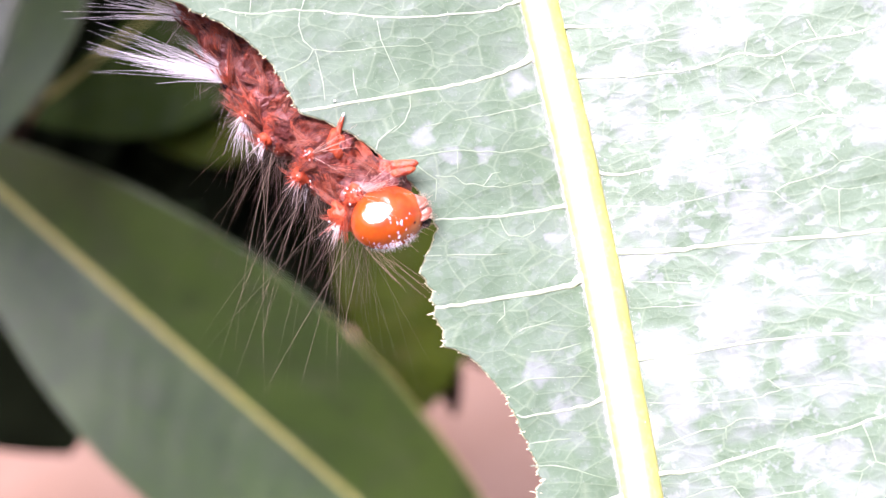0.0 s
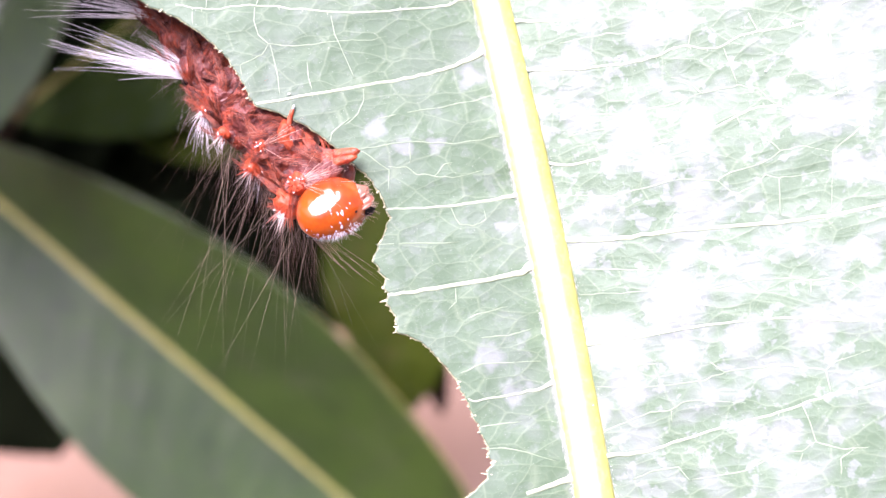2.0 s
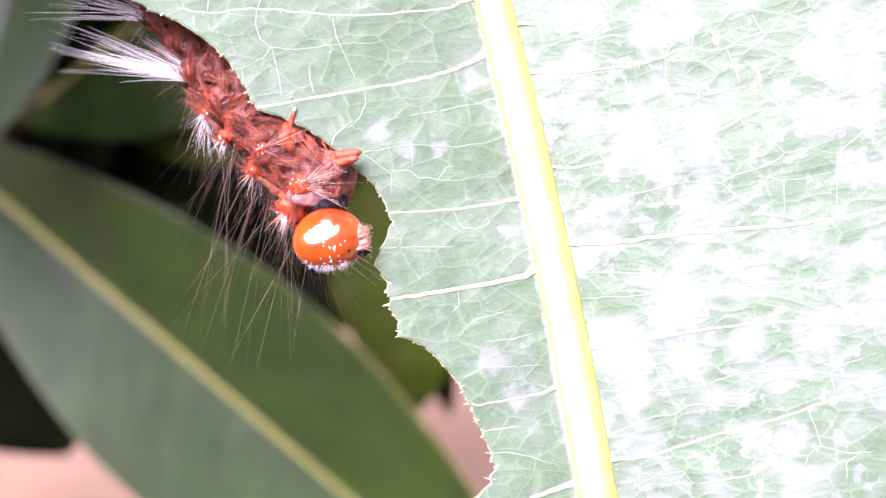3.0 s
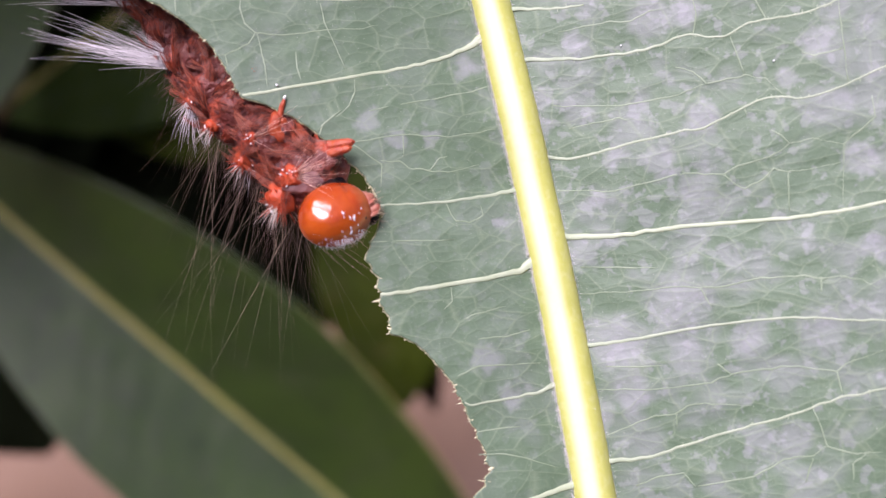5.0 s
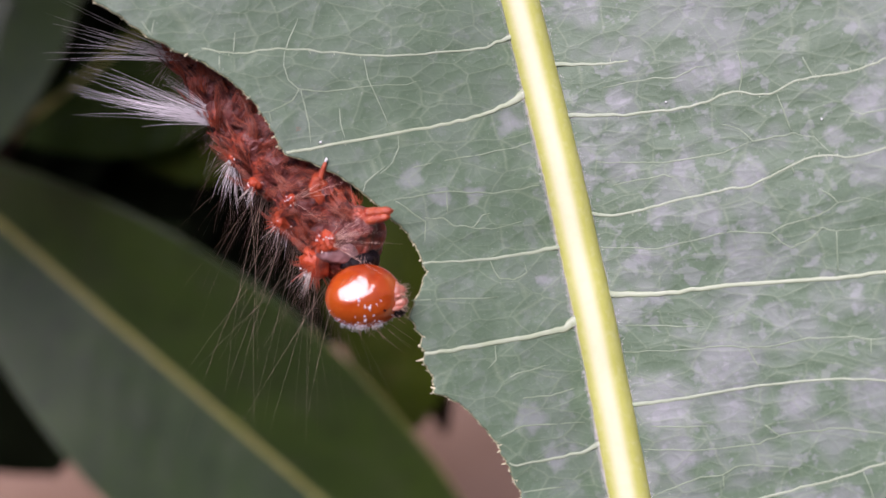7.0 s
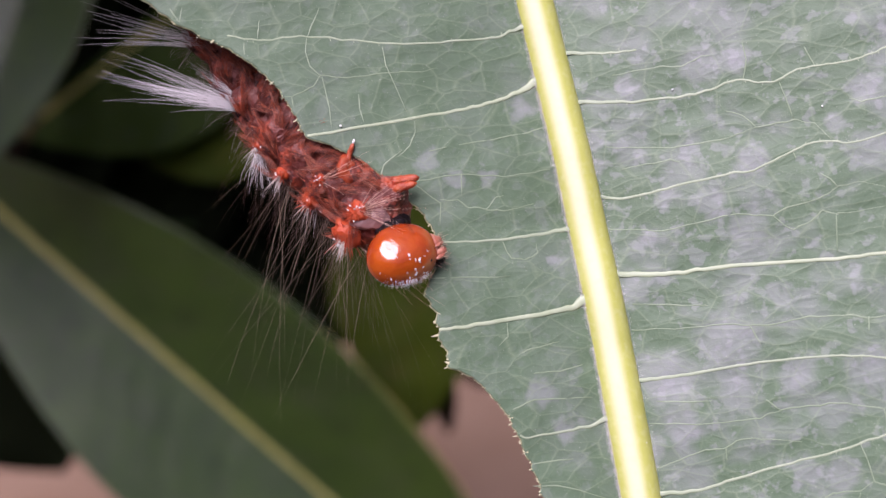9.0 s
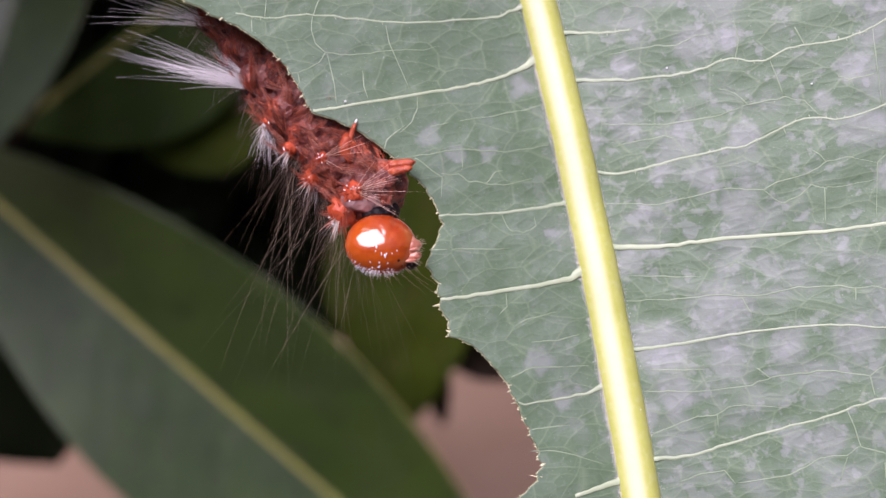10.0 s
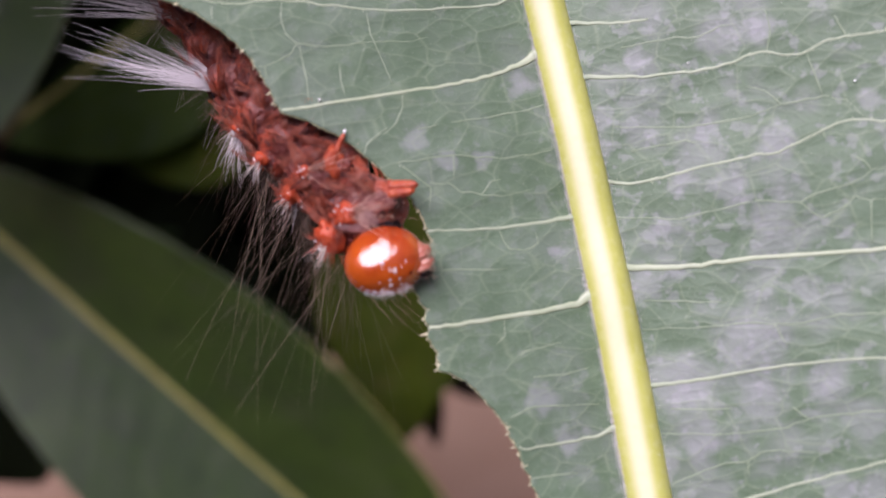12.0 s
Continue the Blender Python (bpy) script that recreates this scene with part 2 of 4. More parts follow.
TWIG = material("yellowish_twig", (0.22, 0.17, 0.07), 0.6)
blend(TWIG, noise_fac(TWIG, 3, 4), (0.10, 0.05, 0.025), 0.8)
SOIL = material("pinkish_bare_soil", (0.33, 0.200, 0.128), 0.9)
blend(SOIL, noise_fac(SOIL, 160, 6), (0.38, 0.24, 0.165), 0.8)
blend(SOIL, noise_fac(SOIL, 9, 5, 0.5, 0.7), (0.30, 0.20, 0.16), 0.5)
bump(SOIL, noise_fac(SOIL, 12, 6), 4.0)

SKIN = material("brown_red_skin", (0.14, 0.034, 0.028), 0.40, spec=0.5)
blend(SKIN, noise_fac(SKIN, 1.6, 4, 0.42, 0.60), (0.52, 0.080, 0.026), 0.9)
blend(SKIN, noise_fac(SKIN, 2.0, 4, 0.49, 0.62), (0.27, 0.13, 0.115), 0.85)
blend(SKIN, noise_fac(SKIN, 0.8, 4, 0.52, 0.62), (0.03, 0.010, 0.014), 0.85)
bump(SKIN, noise_fac(SKIN, 0.9, 4), 0.22)
WART = material("glossy_red_wart", (0.46, 0.060, 0.018), 0.34)
blend(WART, noise_fac(WART, 0.5, 3), (0.42, 0.075, 0.030), 0.8)
bump(WART, noise_fac(WART, 0.2, 3), 0.03)
HEAD = material("glossy_orange_head", (0.46, 0.080, 0.008), 0.09, spec=1.0)
blend(HEAD, noise_fac(HEAD, 2.2, 3, 0.42, 0.62), (0.32, 0.034, 0.006), 0.8)
blend(HEAD, noise_fac(HEAD, 0.18, 3, 0.5, 0.7), (0.42, 0.060, 0.010), 0.5)
bump(HEAD, noise_fac(HEAD, 0.7, 3), 0.014)
COLLAR = material("black_collar", (0.010, 0.006, 0.008), 0.5, spec=0.15)
bump(COLLAR, noise_fac(COLLAR, 0.4, 3), 0.06)
FOLD = material("mauve_neck_skin", (0.33, 0.19, 0.19), 0.38)
blend(FOLD, noise_fac(FOLD, 0.9, 4), (0.24, 0.10, 0.09), 0.8)
bump(FOLD, noise_fac(FOLD, 0.5, 3), 0.06)
MOUTH = material("pinkish_mouthparts", (0.46, 0.19, 0.13), 0.35)
blend(MOUTH, noise_fac(MOUTH, 0.4, 3), (0.35, 0.09, 0.06), 0.8)
LEG = material("orange_leg", (0.44, 0.080, 0.022), 0.36)
bump(LEG, noise_fac(LEG, 0.25, 3), 0.05)
blend(LEG, noise_fac(LEG, 0.6, 3), (0.30, 0.036, 0.022), 0.8)
FUR = material("rosy_brown_fur", (0.17, 0.055, 0.045), 0.42)
strand(FUR, ((0.0, (0.05, 0.012, 0.010)), (0.25, (0.17, 0.038, 0.026)), (0.55, (0.34, 0.082, 0.048)), (0.82, (0.44, 0.090, 0.032)), (1.0, (0.52, 0.25, 0.19))))
blend(FUR, noise_fac(FUR, 1.9, 3, 0.44, 0.56), (0.55, 0.080, 0.020), 0.7)
# lit mauve locks and the dark shadow between them, painted by noise
blend(FUR, noise_fac(FUR, 1.3, 2, 0.57, 0.66), (0.42, 0.21, 0.18), 0.45)
blend(FUR, noise_fac(FUR, 0.9, 3, 0.55, 0.63), (0.022, 0.008, 0.011), 0.85)
SETA = material("fine_brown_hair", (0.33, 0.25, 0.18), 0.4)
strand(SETA, ((0.0, (0.10, 0.07, 0.05)), (0.6, (0.30, 0.22, 0.15)), (1.0, (0.62, 0.50, 0.36))))
BLOND = material("pinkish_blond_hair", (0.78, 0.50, 0.40), 0.35)
DUSK = material("dark_brown_hair", (0.085, 0.045, 0.036), 0.45)
strand(DUSK, ((0.0, (0.03, 0.015, 0.014)), (0.7, (0.12, 0.065, 0.05)), (1.0, (0.30, 0.20, 0.16))))
PALE = material("pale_hair", (0.66, 0.58, 0.52), 0.4)
SILVER = material("silvery_white_hair", (0.82, 0.78, 0.80), 0.35)
BLACK = material("black_bead", (0.008, 0.006, 0.006), 0.15)


# ---- small builders ----
def mesh_object(name, verts, faces, mat, parent=None, label="", smooth=True):
    me = bpy.data.meshes.new(name)
    me.from_pydata([tuple(v) for v in verts], [], faces)
    me.materials.append(mat)
    if smooth:
        me.polygons.foreach_set("use_smooth", [True] * len(me.polygons))
    me.update()
    ob = new(name, me)
    if parent:
        ob.parent = parent
    return tagged(ob, label)


def tube(verts, faces, points, radii, sides=6, flat=1.0, up=None):
    """Adds a closed tapered tube along points to verts and faces."""
    start, n = len(verts), len(points)
    for i, p in enumerate(points):
        d = (points[min(i + 1, n - 1)] - points[max(i - 1, 0)]).normalized()
        ref = up or (Vector((0, 0, 1)) if abs(d.z) < 0.9 else Vector((1, 0, 0)))
        a = d.cross(ref).normalized()
        b = a.cross(d)
        for k in range(sides):
            w = 2 * math.pi * k / sides
            verts.append(p + a * (math.cos(w) * radii[i]) + b * (math.sin(w) * radii[i] * flat))
    for i in range(n - 1):
        for k in range(sides):
            o, q = start + i * sides + k, start + i * sides + (k + 1) % sides
            faces.append((o, q, q + sides, o + sides))
    faces.append(tuple(range(start + sides - 1, start - 1, -1)))
    faces.append(tuple(range(start + (n - 1) * sides, start + n * sides)))


def smooth_line(points, steps=5):
    """A Catmull-Rom line through 2D or 3D points."""
    pts = [Vector(p) for p in points]
    pts = [2 * pts[0] - pts[1], *pts, 2 * pts[-1] - pts[-2]]
    out = []
    for a, b, c, d in zip(pts, pts[1:], pts[2:], pts[3:]):
        for k in range(steps):
            t = k / steps
            out.append(0.5 * (2 * b + (c - a) * t + (2 * a - 5 * b + 4 * c - d) * t * t + (3 * b - a - 3 * c + d) * t ** 3))
    return out + [pts[-2]]


def hair(verts, faces, root, way, length, radius, sag, rng, steps=6, sides=3):
    """One tapered hair of millimetres, that starts along way and bends by sag."""
    pts = []
    wob = Vector((rng.uniform(-1, 1), rng.uniform(-1, 1), rng.uniform(-1, 1))) * 0.05 * length
    for i in range(steps + 1):
        t = i / steps
        pts.append((root + way * (length * t) + sag * (length * t * t) + wob * (t * t * (1.2 - t))) * MM)
    tube(verts, faces, pts, [radius * MM * (1 - 0.85 * i / steps) for i in range(steps + 1)], sides)


def fur_clump(verts, faces, root, n, way, length, count, width, radius, rng):
    """A lock of fine hairs that leave the skin side by side and meet towards their tips; millimetres."""
    across = n.cross(way).normalized()
    tip = root + way * length + n * (0.02 * length)
    for k in range(count):
        s = rng.uniform(-1, 1)
        p = root + across * (s * width) + way * (rng.uniform(-0.25, 0.25) * length) - n * 0.08
        end = tip + across * (s * width * 0.35 + rng.gauss(0, 0.08)) + way * (rng.uniform(-0.35, 0.15) * length)
        mid = (p + end) / 2 + n * (length * rng.uniform(0.04, 0.20))
        pts = [(p * (1 - t) ** 2 + mid * (2 * t * (1 - t)) + end * t * t) * MM for t in (0, 0.2, 0.4, 0.6, 0.8, 1)]
        thick = radius * rng.uniform(0.6, 1.5) * MM
        tube(verts, faces, pts, [thick * f for f in (0.8, 1, 1, 0.85, 0.6, 0.15)], 3)


def ellipsoid(verts, faces, centre, axes, seg=12, ring=8, rough=0.0, frequency=1.0):
    """Adds a noisy ellipsoid; axes are three half-axis vectors in millimetres."""
    start = len(verts)
    for i in range(ring + 1):
        th = math.pi * i / ring
        for j in range(seg):
            ph = 2 * math.pi * j / seg
            d = (math.cos(th), math.sin(th) * math.cos(ph), math.sin(th) * math.sin(ph))
            p = axes[0] * d[0] + axes[1] * d[1] + axes[2] * d[2]
            if rough:
                p = p * (1 + rough * noise.noise((centre + p) * frequency))
            verts.append((centre + p) * MM)
    for i in range(ring):
        for j in range(seg):
            a, b = start + i * seg + j, start + i * seg + (j + 1) % seg
            faces.append((a, b, b + seg, a + seg))


# ---- ground ----
def build_ground():
    n, verts, faces = 40, [], []
    for i in range(n + 1):
        for j in range(n + 1):
            x, y = ((i / n - 0.5) * 2), ((j / n - 0.5) * 2)
            x, y = 300 * x * abs(x) ** 2, 300 * y * abs(y) ** 2
            verts.append((x, y, 0.02 * noise.noise(Vector((x, y, 0)) * 1.5) - 0.01))
    for i in range(n):
        for j in range(n):
            a = i * (n + 1) + j
            faces.append((a, a + n + 1, a + n + 2, a + 1))
    tagged(mesh_object("ground", verts, faces, SOIL), "bare pinkish-tan soil below the shrub", "ground", kind="structure")


build_ground()


# ---- leaves of the shrub further back ----
def build_leaf(name, label, length, half, mat, rib_mat, place, fold=20, droop=10, wave=0.02, seed=0, veins=True, peak=0.9, sides=(1.0, 1.0), quilt=0.0, margin=None):
    """A whole leaf: base at its origin, along +y, upper face +z; millimetres."""
    rng = random.Random(seed)
    thing = tagged(new(name), label, "leaf", "leaves of the shrub")
    thing.matrix_basis = place
    rows, cols = (192, 24) if quilt else (48, 16)

    def surface(x, s):
        w = half * (math.sin(math.pi * min(max(s, 0.0), 1.0) ** peak) ** 0.85) + 0.4
        w *= sides[0] if x < 0 else sides[1]
        lift = abs(x) * w * math.tan(radians(fold)) * (1 - 0.04 * abs(x))
        ripple = wave * half * math.sin(s * 17 + seed) * abs(x) ** 2 * (1 if x > 0 else -1)
        bend = -length * math.sin(radians(droop)) * s * s
        if quilt:      # the blade swells between its side veins
            swell = math.sin((s - 0.10 * abs(x) ** 1.4) * 23 * 2 * math.pi) * (1 - math.exp(-abs(x) * 5)) * (1 - x * x)
            ripple += quilt * (0.5 * swell * (1 + noise.noise(Vector((x, s * 5, 3)))) + 2.0 * noise.noise(Vector((x * 2.2, s * 9, seed))))
        return Vector((x * w, s * length * math.cos(radians(droop) * s), lift + ripple + bend)) * MM

    verts, faces = [], []
    for i in range(rows + 1):
        for j in range(cols + 1):
            x = -1.0 if j == 0 else 1.0 if j == cols else (2 * (j - 1) / (cols - 2) - 1) * 0.985
            e = 1 + ((0.008 if quilt else 0.03) * noise.noise(Vector((i * (0.09 if quilt else 0.35), seed, x))) if abs(x) == 1 else 0)
            verts.append(surface(x * e, i / rows))
    for i in range(rows):
        for j in range(cols):
            a = i * (cols + 1) + j
            faces.append((a, a + 1, a + cols + 2, a + cols + 1))
    blade = mesh_object("blade", verts, faces, mat, thing)
    thick = blade.modifiers.new("thickness", "SOLIDIFY")
    thick.thickness, thick.offset = 0.4 * MM, -1
    verts, faces = [], []
    pts = [surface(0, i / 40) + Vector((0, 0, 0.2 * MM)) for i in range(39)]
    pts = [Vector((0, -0.10 * length * MM, -0.01 * length * MM)), *pts]
    tube(verts, faces, pts, [half * 0.027 * MM * (1.15 - i / 45) for i in range(40)], 8, 0.7)
    mesh_object("midrib", verts, faces, rib_mat, thing)
    if margin:      # lit edge of the blade, its light put into a pale tube
        verts, faces = [], []
        tube(verts, faces, [surface(-1, 0.45 + i / 110) for i in range(61)], [0.25 * MM * math.sin(math.pi * (i + 1) / 62) ** 0.5 for i in range(61)], 6)
        mesh_object("margin", verts, faces, margin, thing, "thin leaf margin, its lit edge coloured pale")
    if veins:
        for side in (-1, 1):
            for k in range(3, 21):
                verts, faces = [], []
                s0 = k / 23 + rng.uniform(-0.008, 0.008)
                line = [surface(side * t * 0.97, min(s0 + 0.10 * t ** 1.4, 0.99)) + Vector((0, 0, 0.02 * MM)) for t in np.linspace(0.02, 1, 9)]
                tube(verts, faces, line, [0.16 * MM * (1.1 - 0.1 * i) for i in range(9)], 5, 0.12)
                mesh_object("side_vein", verts, faces, mat, thing)
    return thing


def at(px, py, depth, turn, roll=0.0, pitch=0.0):
    """A pose at px, py (millimetres across and up at a distance of 68) pushed back to depth millimetres from the viewer."""
    return BASE @ pose(px * depth / 68 * MM, py * depth / 68 * MM, (68 - depth) * MM) @ pose(0, 0, 0, 0, 0, turn) @ pose(0, 0, 0, pitch, roll, 0)


build_leaf("shrub_leaf", "broad dark green leaf with a yellow-green midrib", 258, 42, GLOSS_LEAF, FAR_RIB,
           at(-33.0, 6.95, 310, -133.6, 0, -8), fold=28, droop=2, seed=1, peak=0.92, sides=(0.95, 0.84), veins=False, quilt=0.14, margin=FAR_RIB)
build_leaf("shrub_leaf", "grey-green leaf hanging beside the twig", 86, 21, GLOSS_LEAF, FAR_LEAF,
           at(-23.5, 25.3, 270, -199, 10, 5), fold=16, droop=6, seed=2)
build_leaf("shrub_leaf", "shaded green leaf with a yellowish midrib", 106, 34, FAR_LEAF, FAR_RIB,
           at(-27.2, 7.8, 330, -52, 12, 0), fold=8, droop=4, seed=3, sides=(0.10, 1.0))
build_leaf("shrub_leaf", "dim brownish green leaf behind the caterpillar", 50, 19, OLIVE_LEAF, OLIVE_LEAF,
           at(-10.3, 9.9, 345, 112, 10, 5), fold=12, droop=6, seed=4)
build_leaf("shrub_leaf", "olive green leaf hanging tip down", 92, 27, OLIVE_LEAF, OLIVE_LEAF,
           at(-2.6, 6.0, 370, -178, 10, 5), fold=12, droop=4, seed=5, quilt=0.5)
# shade below the broad leaf is put into this leaf's colour
build_leaf("shrub_leaf", "green leaf under the broad leaf, its shade painted near black", 108, 50, SHADE_LEAF, SHADE_LEAF,
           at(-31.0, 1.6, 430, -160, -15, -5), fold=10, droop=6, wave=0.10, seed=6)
# near-black brown leaf shapes, set where dark spots lie
build_leaf("dark_leaf", "small dark brown leaf shape", 20, 4.2, BROWN_LEAF, BROWN_LEAF,
           at(-4.97, -5.98, 385, -140, 20, 0), fold=30, droop=8, seed=7, veins=False)
build_leaf("dark_leaf", "narrow dark brown leaf shape hanging upright", 32, 5.0, BROWN_LEAF, BROWN_LEAF,
           at(-0.6, -5.6, 374, -177, 20, 0), fold=30, droop=8, seed=8, veins=False)
build_leaf("dark_leaf", "short dark brown leaf shape below the bitten margin", 36, 7.0, BROWN_LEAF, BROWN_LEAF,
           at(-0.8, -5.0, 376, -125, 20, 0), fold=24, droop=8, seed=9, veins=False)


def build_twig():
    thing = tagged(new("twig"), "yellowish twig with a brown node", "twig")
    thing.matrix_basis = at(-27.6, 7.2, 312, 0)
    verts, faces = [], []
    line = smooth_line([(-60, -26, 0), (-16, -6, -2), (0, 0, 0), (8, 22, -6), (10, 60, -14)], 8)
    tube(verts, faces, [p * MM for p in line], [2.6 * MM] * len(line), 10)
    mesh_object("stem", verts, faces, TWIG, thing)
    verts, faces = [], []
    ellipsoid(verts, faces, Vector((0, 0, 0)), (Vector((4, 1, 0)), Vector((-1, 4.6, 0)), Vector((0, 0, 4))), 14, 10, 0.2, 0.4)
    mesh_object("node", verts, faces, BROWN_LEAF, thing)


build_twig()


def leaf_patch(verts, faces, m, length, half):
    """Adds one plain curved leaf at the pose m; millimetres."""
    s = len(verts)
    for i in range(7):
        w = half * math.sin(math.pi * (0.04 + 0.92 * i / 6)) ** 0.8
        y = (i / 6 - 0.5) * length
        for x, z in ((-w, w * 0.25), (0, 0), (w, w * 0.25)):
            verts.append(m @ Vector((x * MM, y * MM, (z - 0.0014 * y * y) * MM)))
    for i in range(6):
        for j in range(2):
            a = s + i * 3 + j
            faces.append((a, a + 1, a + 4, a + 3))


def build_shade_foliage():
    """Dense foliage, deep shade painted into it, behind the shrub's outer leaves."""
    rng = random.Random(11)
    verts, faces = [], []
    for k in range(520):
        px, py = rng.uniform(-62, -3), rng.uniform(-6, 40)
        if (py < -2 - 0.5 * (px + 20) and px > -24 and py < 0) or (px > -9 and py < -3.5):
            continue
        depth = rng.uniform(620, 900)
        m = at(px, py, depth, rng.uniform(0, 360), rng.uniform(-50, 50), rng.uniform(-50, 50))
        length, half = rng.uniform(90, 150), rng.uniform(20, 32)
        leaf_patch(verts, faces, m, length, half)
    for k in range(900):          # unseen low leaves, added to cut light bounced off the soil
        m = pose(rng.uniform(-1.5, 1.5), rng.uniform(-1.6, 0.42), rng.uniform(0.03, 0.34), rng.uniform(-35, 35), rng.uniform(-35, 35), rng.uniform(0, 360))
        length, half = rng.uniform(120, 200), rng.uniform(26, 42)
        leaf_patch(verts, faces, m, length, half)
    tagged(mesh_object("shade_foliage", verts, faces, SHADE_LEAF), "dense foliage coloured near black as deep shade", "foliage", kind="stuff")


build_shade_foliage()


def build_shade_crown():
    """Unseen canopy added to shade the inner leaves, and the stems that carry it."""
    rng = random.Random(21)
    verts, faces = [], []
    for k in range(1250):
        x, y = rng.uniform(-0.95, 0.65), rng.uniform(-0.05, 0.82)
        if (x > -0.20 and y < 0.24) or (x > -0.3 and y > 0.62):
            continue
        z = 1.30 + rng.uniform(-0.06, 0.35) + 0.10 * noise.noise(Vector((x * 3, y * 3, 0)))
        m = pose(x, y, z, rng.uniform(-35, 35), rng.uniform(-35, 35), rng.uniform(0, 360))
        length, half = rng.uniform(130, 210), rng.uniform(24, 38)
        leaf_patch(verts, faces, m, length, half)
    for k in range(85):           # unseen low spray beside the twig, added to shade the broad leaf's base
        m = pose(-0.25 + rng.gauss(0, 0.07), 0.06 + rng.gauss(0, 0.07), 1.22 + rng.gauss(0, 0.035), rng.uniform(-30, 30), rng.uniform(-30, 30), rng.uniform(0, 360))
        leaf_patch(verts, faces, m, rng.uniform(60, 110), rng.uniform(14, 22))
    shade_crown = tagged(new("shrub"), "leafy shrub with an unseen canopy added for shade", "shrub")
    tagged(mesh_object("shade_crown", verts, faces, FAR_LEAF, shade_crown), kind="stuff")
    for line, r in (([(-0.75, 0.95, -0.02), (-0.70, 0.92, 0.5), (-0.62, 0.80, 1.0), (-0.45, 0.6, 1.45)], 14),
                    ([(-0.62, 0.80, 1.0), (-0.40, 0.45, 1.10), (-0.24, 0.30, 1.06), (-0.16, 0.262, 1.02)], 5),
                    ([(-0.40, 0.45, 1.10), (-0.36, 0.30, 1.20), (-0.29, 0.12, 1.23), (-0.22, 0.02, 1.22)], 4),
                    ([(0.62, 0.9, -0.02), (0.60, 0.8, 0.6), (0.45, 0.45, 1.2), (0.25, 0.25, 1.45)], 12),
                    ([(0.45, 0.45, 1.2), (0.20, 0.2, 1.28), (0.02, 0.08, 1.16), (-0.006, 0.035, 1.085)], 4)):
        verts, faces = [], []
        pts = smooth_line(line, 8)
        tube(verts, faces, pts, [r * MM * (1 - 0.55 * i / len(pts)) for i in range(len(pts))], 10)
        mesh_object("stem", verts, faces, TWIG, shade_crown)
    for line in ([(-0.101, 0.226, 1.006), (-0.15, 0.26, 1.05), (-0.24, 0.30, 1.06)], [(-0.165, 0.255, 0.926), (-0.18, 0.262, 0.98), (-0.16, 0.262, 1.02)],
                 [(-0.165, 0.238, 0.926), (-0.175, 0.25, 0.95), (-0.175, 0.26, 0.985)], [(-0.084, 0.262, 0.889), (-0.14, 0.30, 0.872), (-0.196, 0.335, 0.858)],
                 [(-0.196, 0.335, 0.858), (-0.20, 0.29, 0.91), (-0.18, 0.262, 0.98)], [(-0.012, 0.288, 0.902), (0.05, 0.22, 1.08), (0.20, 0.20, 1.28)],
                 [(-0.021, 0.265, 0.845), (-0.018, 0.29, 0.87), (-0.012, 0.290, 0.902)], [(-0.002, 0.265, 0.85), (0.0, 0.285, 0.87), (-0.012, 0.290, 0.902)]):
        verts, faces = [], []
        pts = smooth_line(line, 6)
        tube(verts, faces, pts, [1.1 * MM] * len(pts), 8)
        mesh_object("petiole", verts, faces, DIM_LEAF, shade_crown)


build_shade_crown()


def build_unseen_hedge():
    """An unseen hedge behind the viewer, added to block low sky and soil reflections."""
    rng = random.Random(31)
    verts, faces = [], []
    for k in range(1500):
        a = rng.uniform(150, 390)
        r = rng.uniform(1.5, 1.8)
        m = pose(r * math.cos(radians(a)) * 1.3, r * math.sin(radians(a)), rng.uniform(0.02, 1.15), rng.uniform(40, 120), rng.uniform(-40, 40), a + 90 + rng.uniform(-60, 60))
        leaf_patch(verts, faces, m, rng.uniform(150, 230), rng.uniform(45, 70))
    tagged(mesh_object("hedge", verts, faces, FAR_LEAF), "unseen dark green hedge added to block low light", "hedge", kind="stuff")


build_unseen_hedge()

# ---- the eaten leaf ----
# bitten margin: along the midrib, across it; millimetres
EDGE = [(-16.07, -9.31), (-15.13, -7.29), (-14.50, -6.34), (-13.63, -5.75), (-12.43, -5.87), (-10.92, -6.23), (-9.48, -6.56), (-8.19, -6.89), (-7.06, -7.47), (-5.95, -8.17), (-5.15, -8.93), (-4.54, -9.83), (-3.59, -9.89), (-2.75, -10.13), (-2.14, -10.08), (-1.13, -10.07), (-0.56, -10.21), (0.04, -10.53), (0.88, -10.08), (1.68, -9.41), (2.46, -9.03), (3.28, -9.09), (4.17, -9.29), (5.25, -9.81), (6.22, -10.54), (7.97, -11.84), (9.06, -12.90), (10.07, -14.32), (10.87, -15.77), (12.80, -16.37), (14.03, -16.79), (15.88, -18.21), (16.85, -19.25), (17.57, -20.30), (19.01, -22.26), (20.15, -23.29), (21.48, -24.71), (22.87, -26.50), (24.56, -28.84)]
EDGE_V, EDGE_U = [p[0] for p in EDGE], [p[1] for p in EDGE]
LEAF_POSE = BASE @ pose(10.13 * MM, 0, 0) @ pose(0, 0, 0, -5.7, 0, 0) @ pose(0, 0, 0, 0, 0, 11)
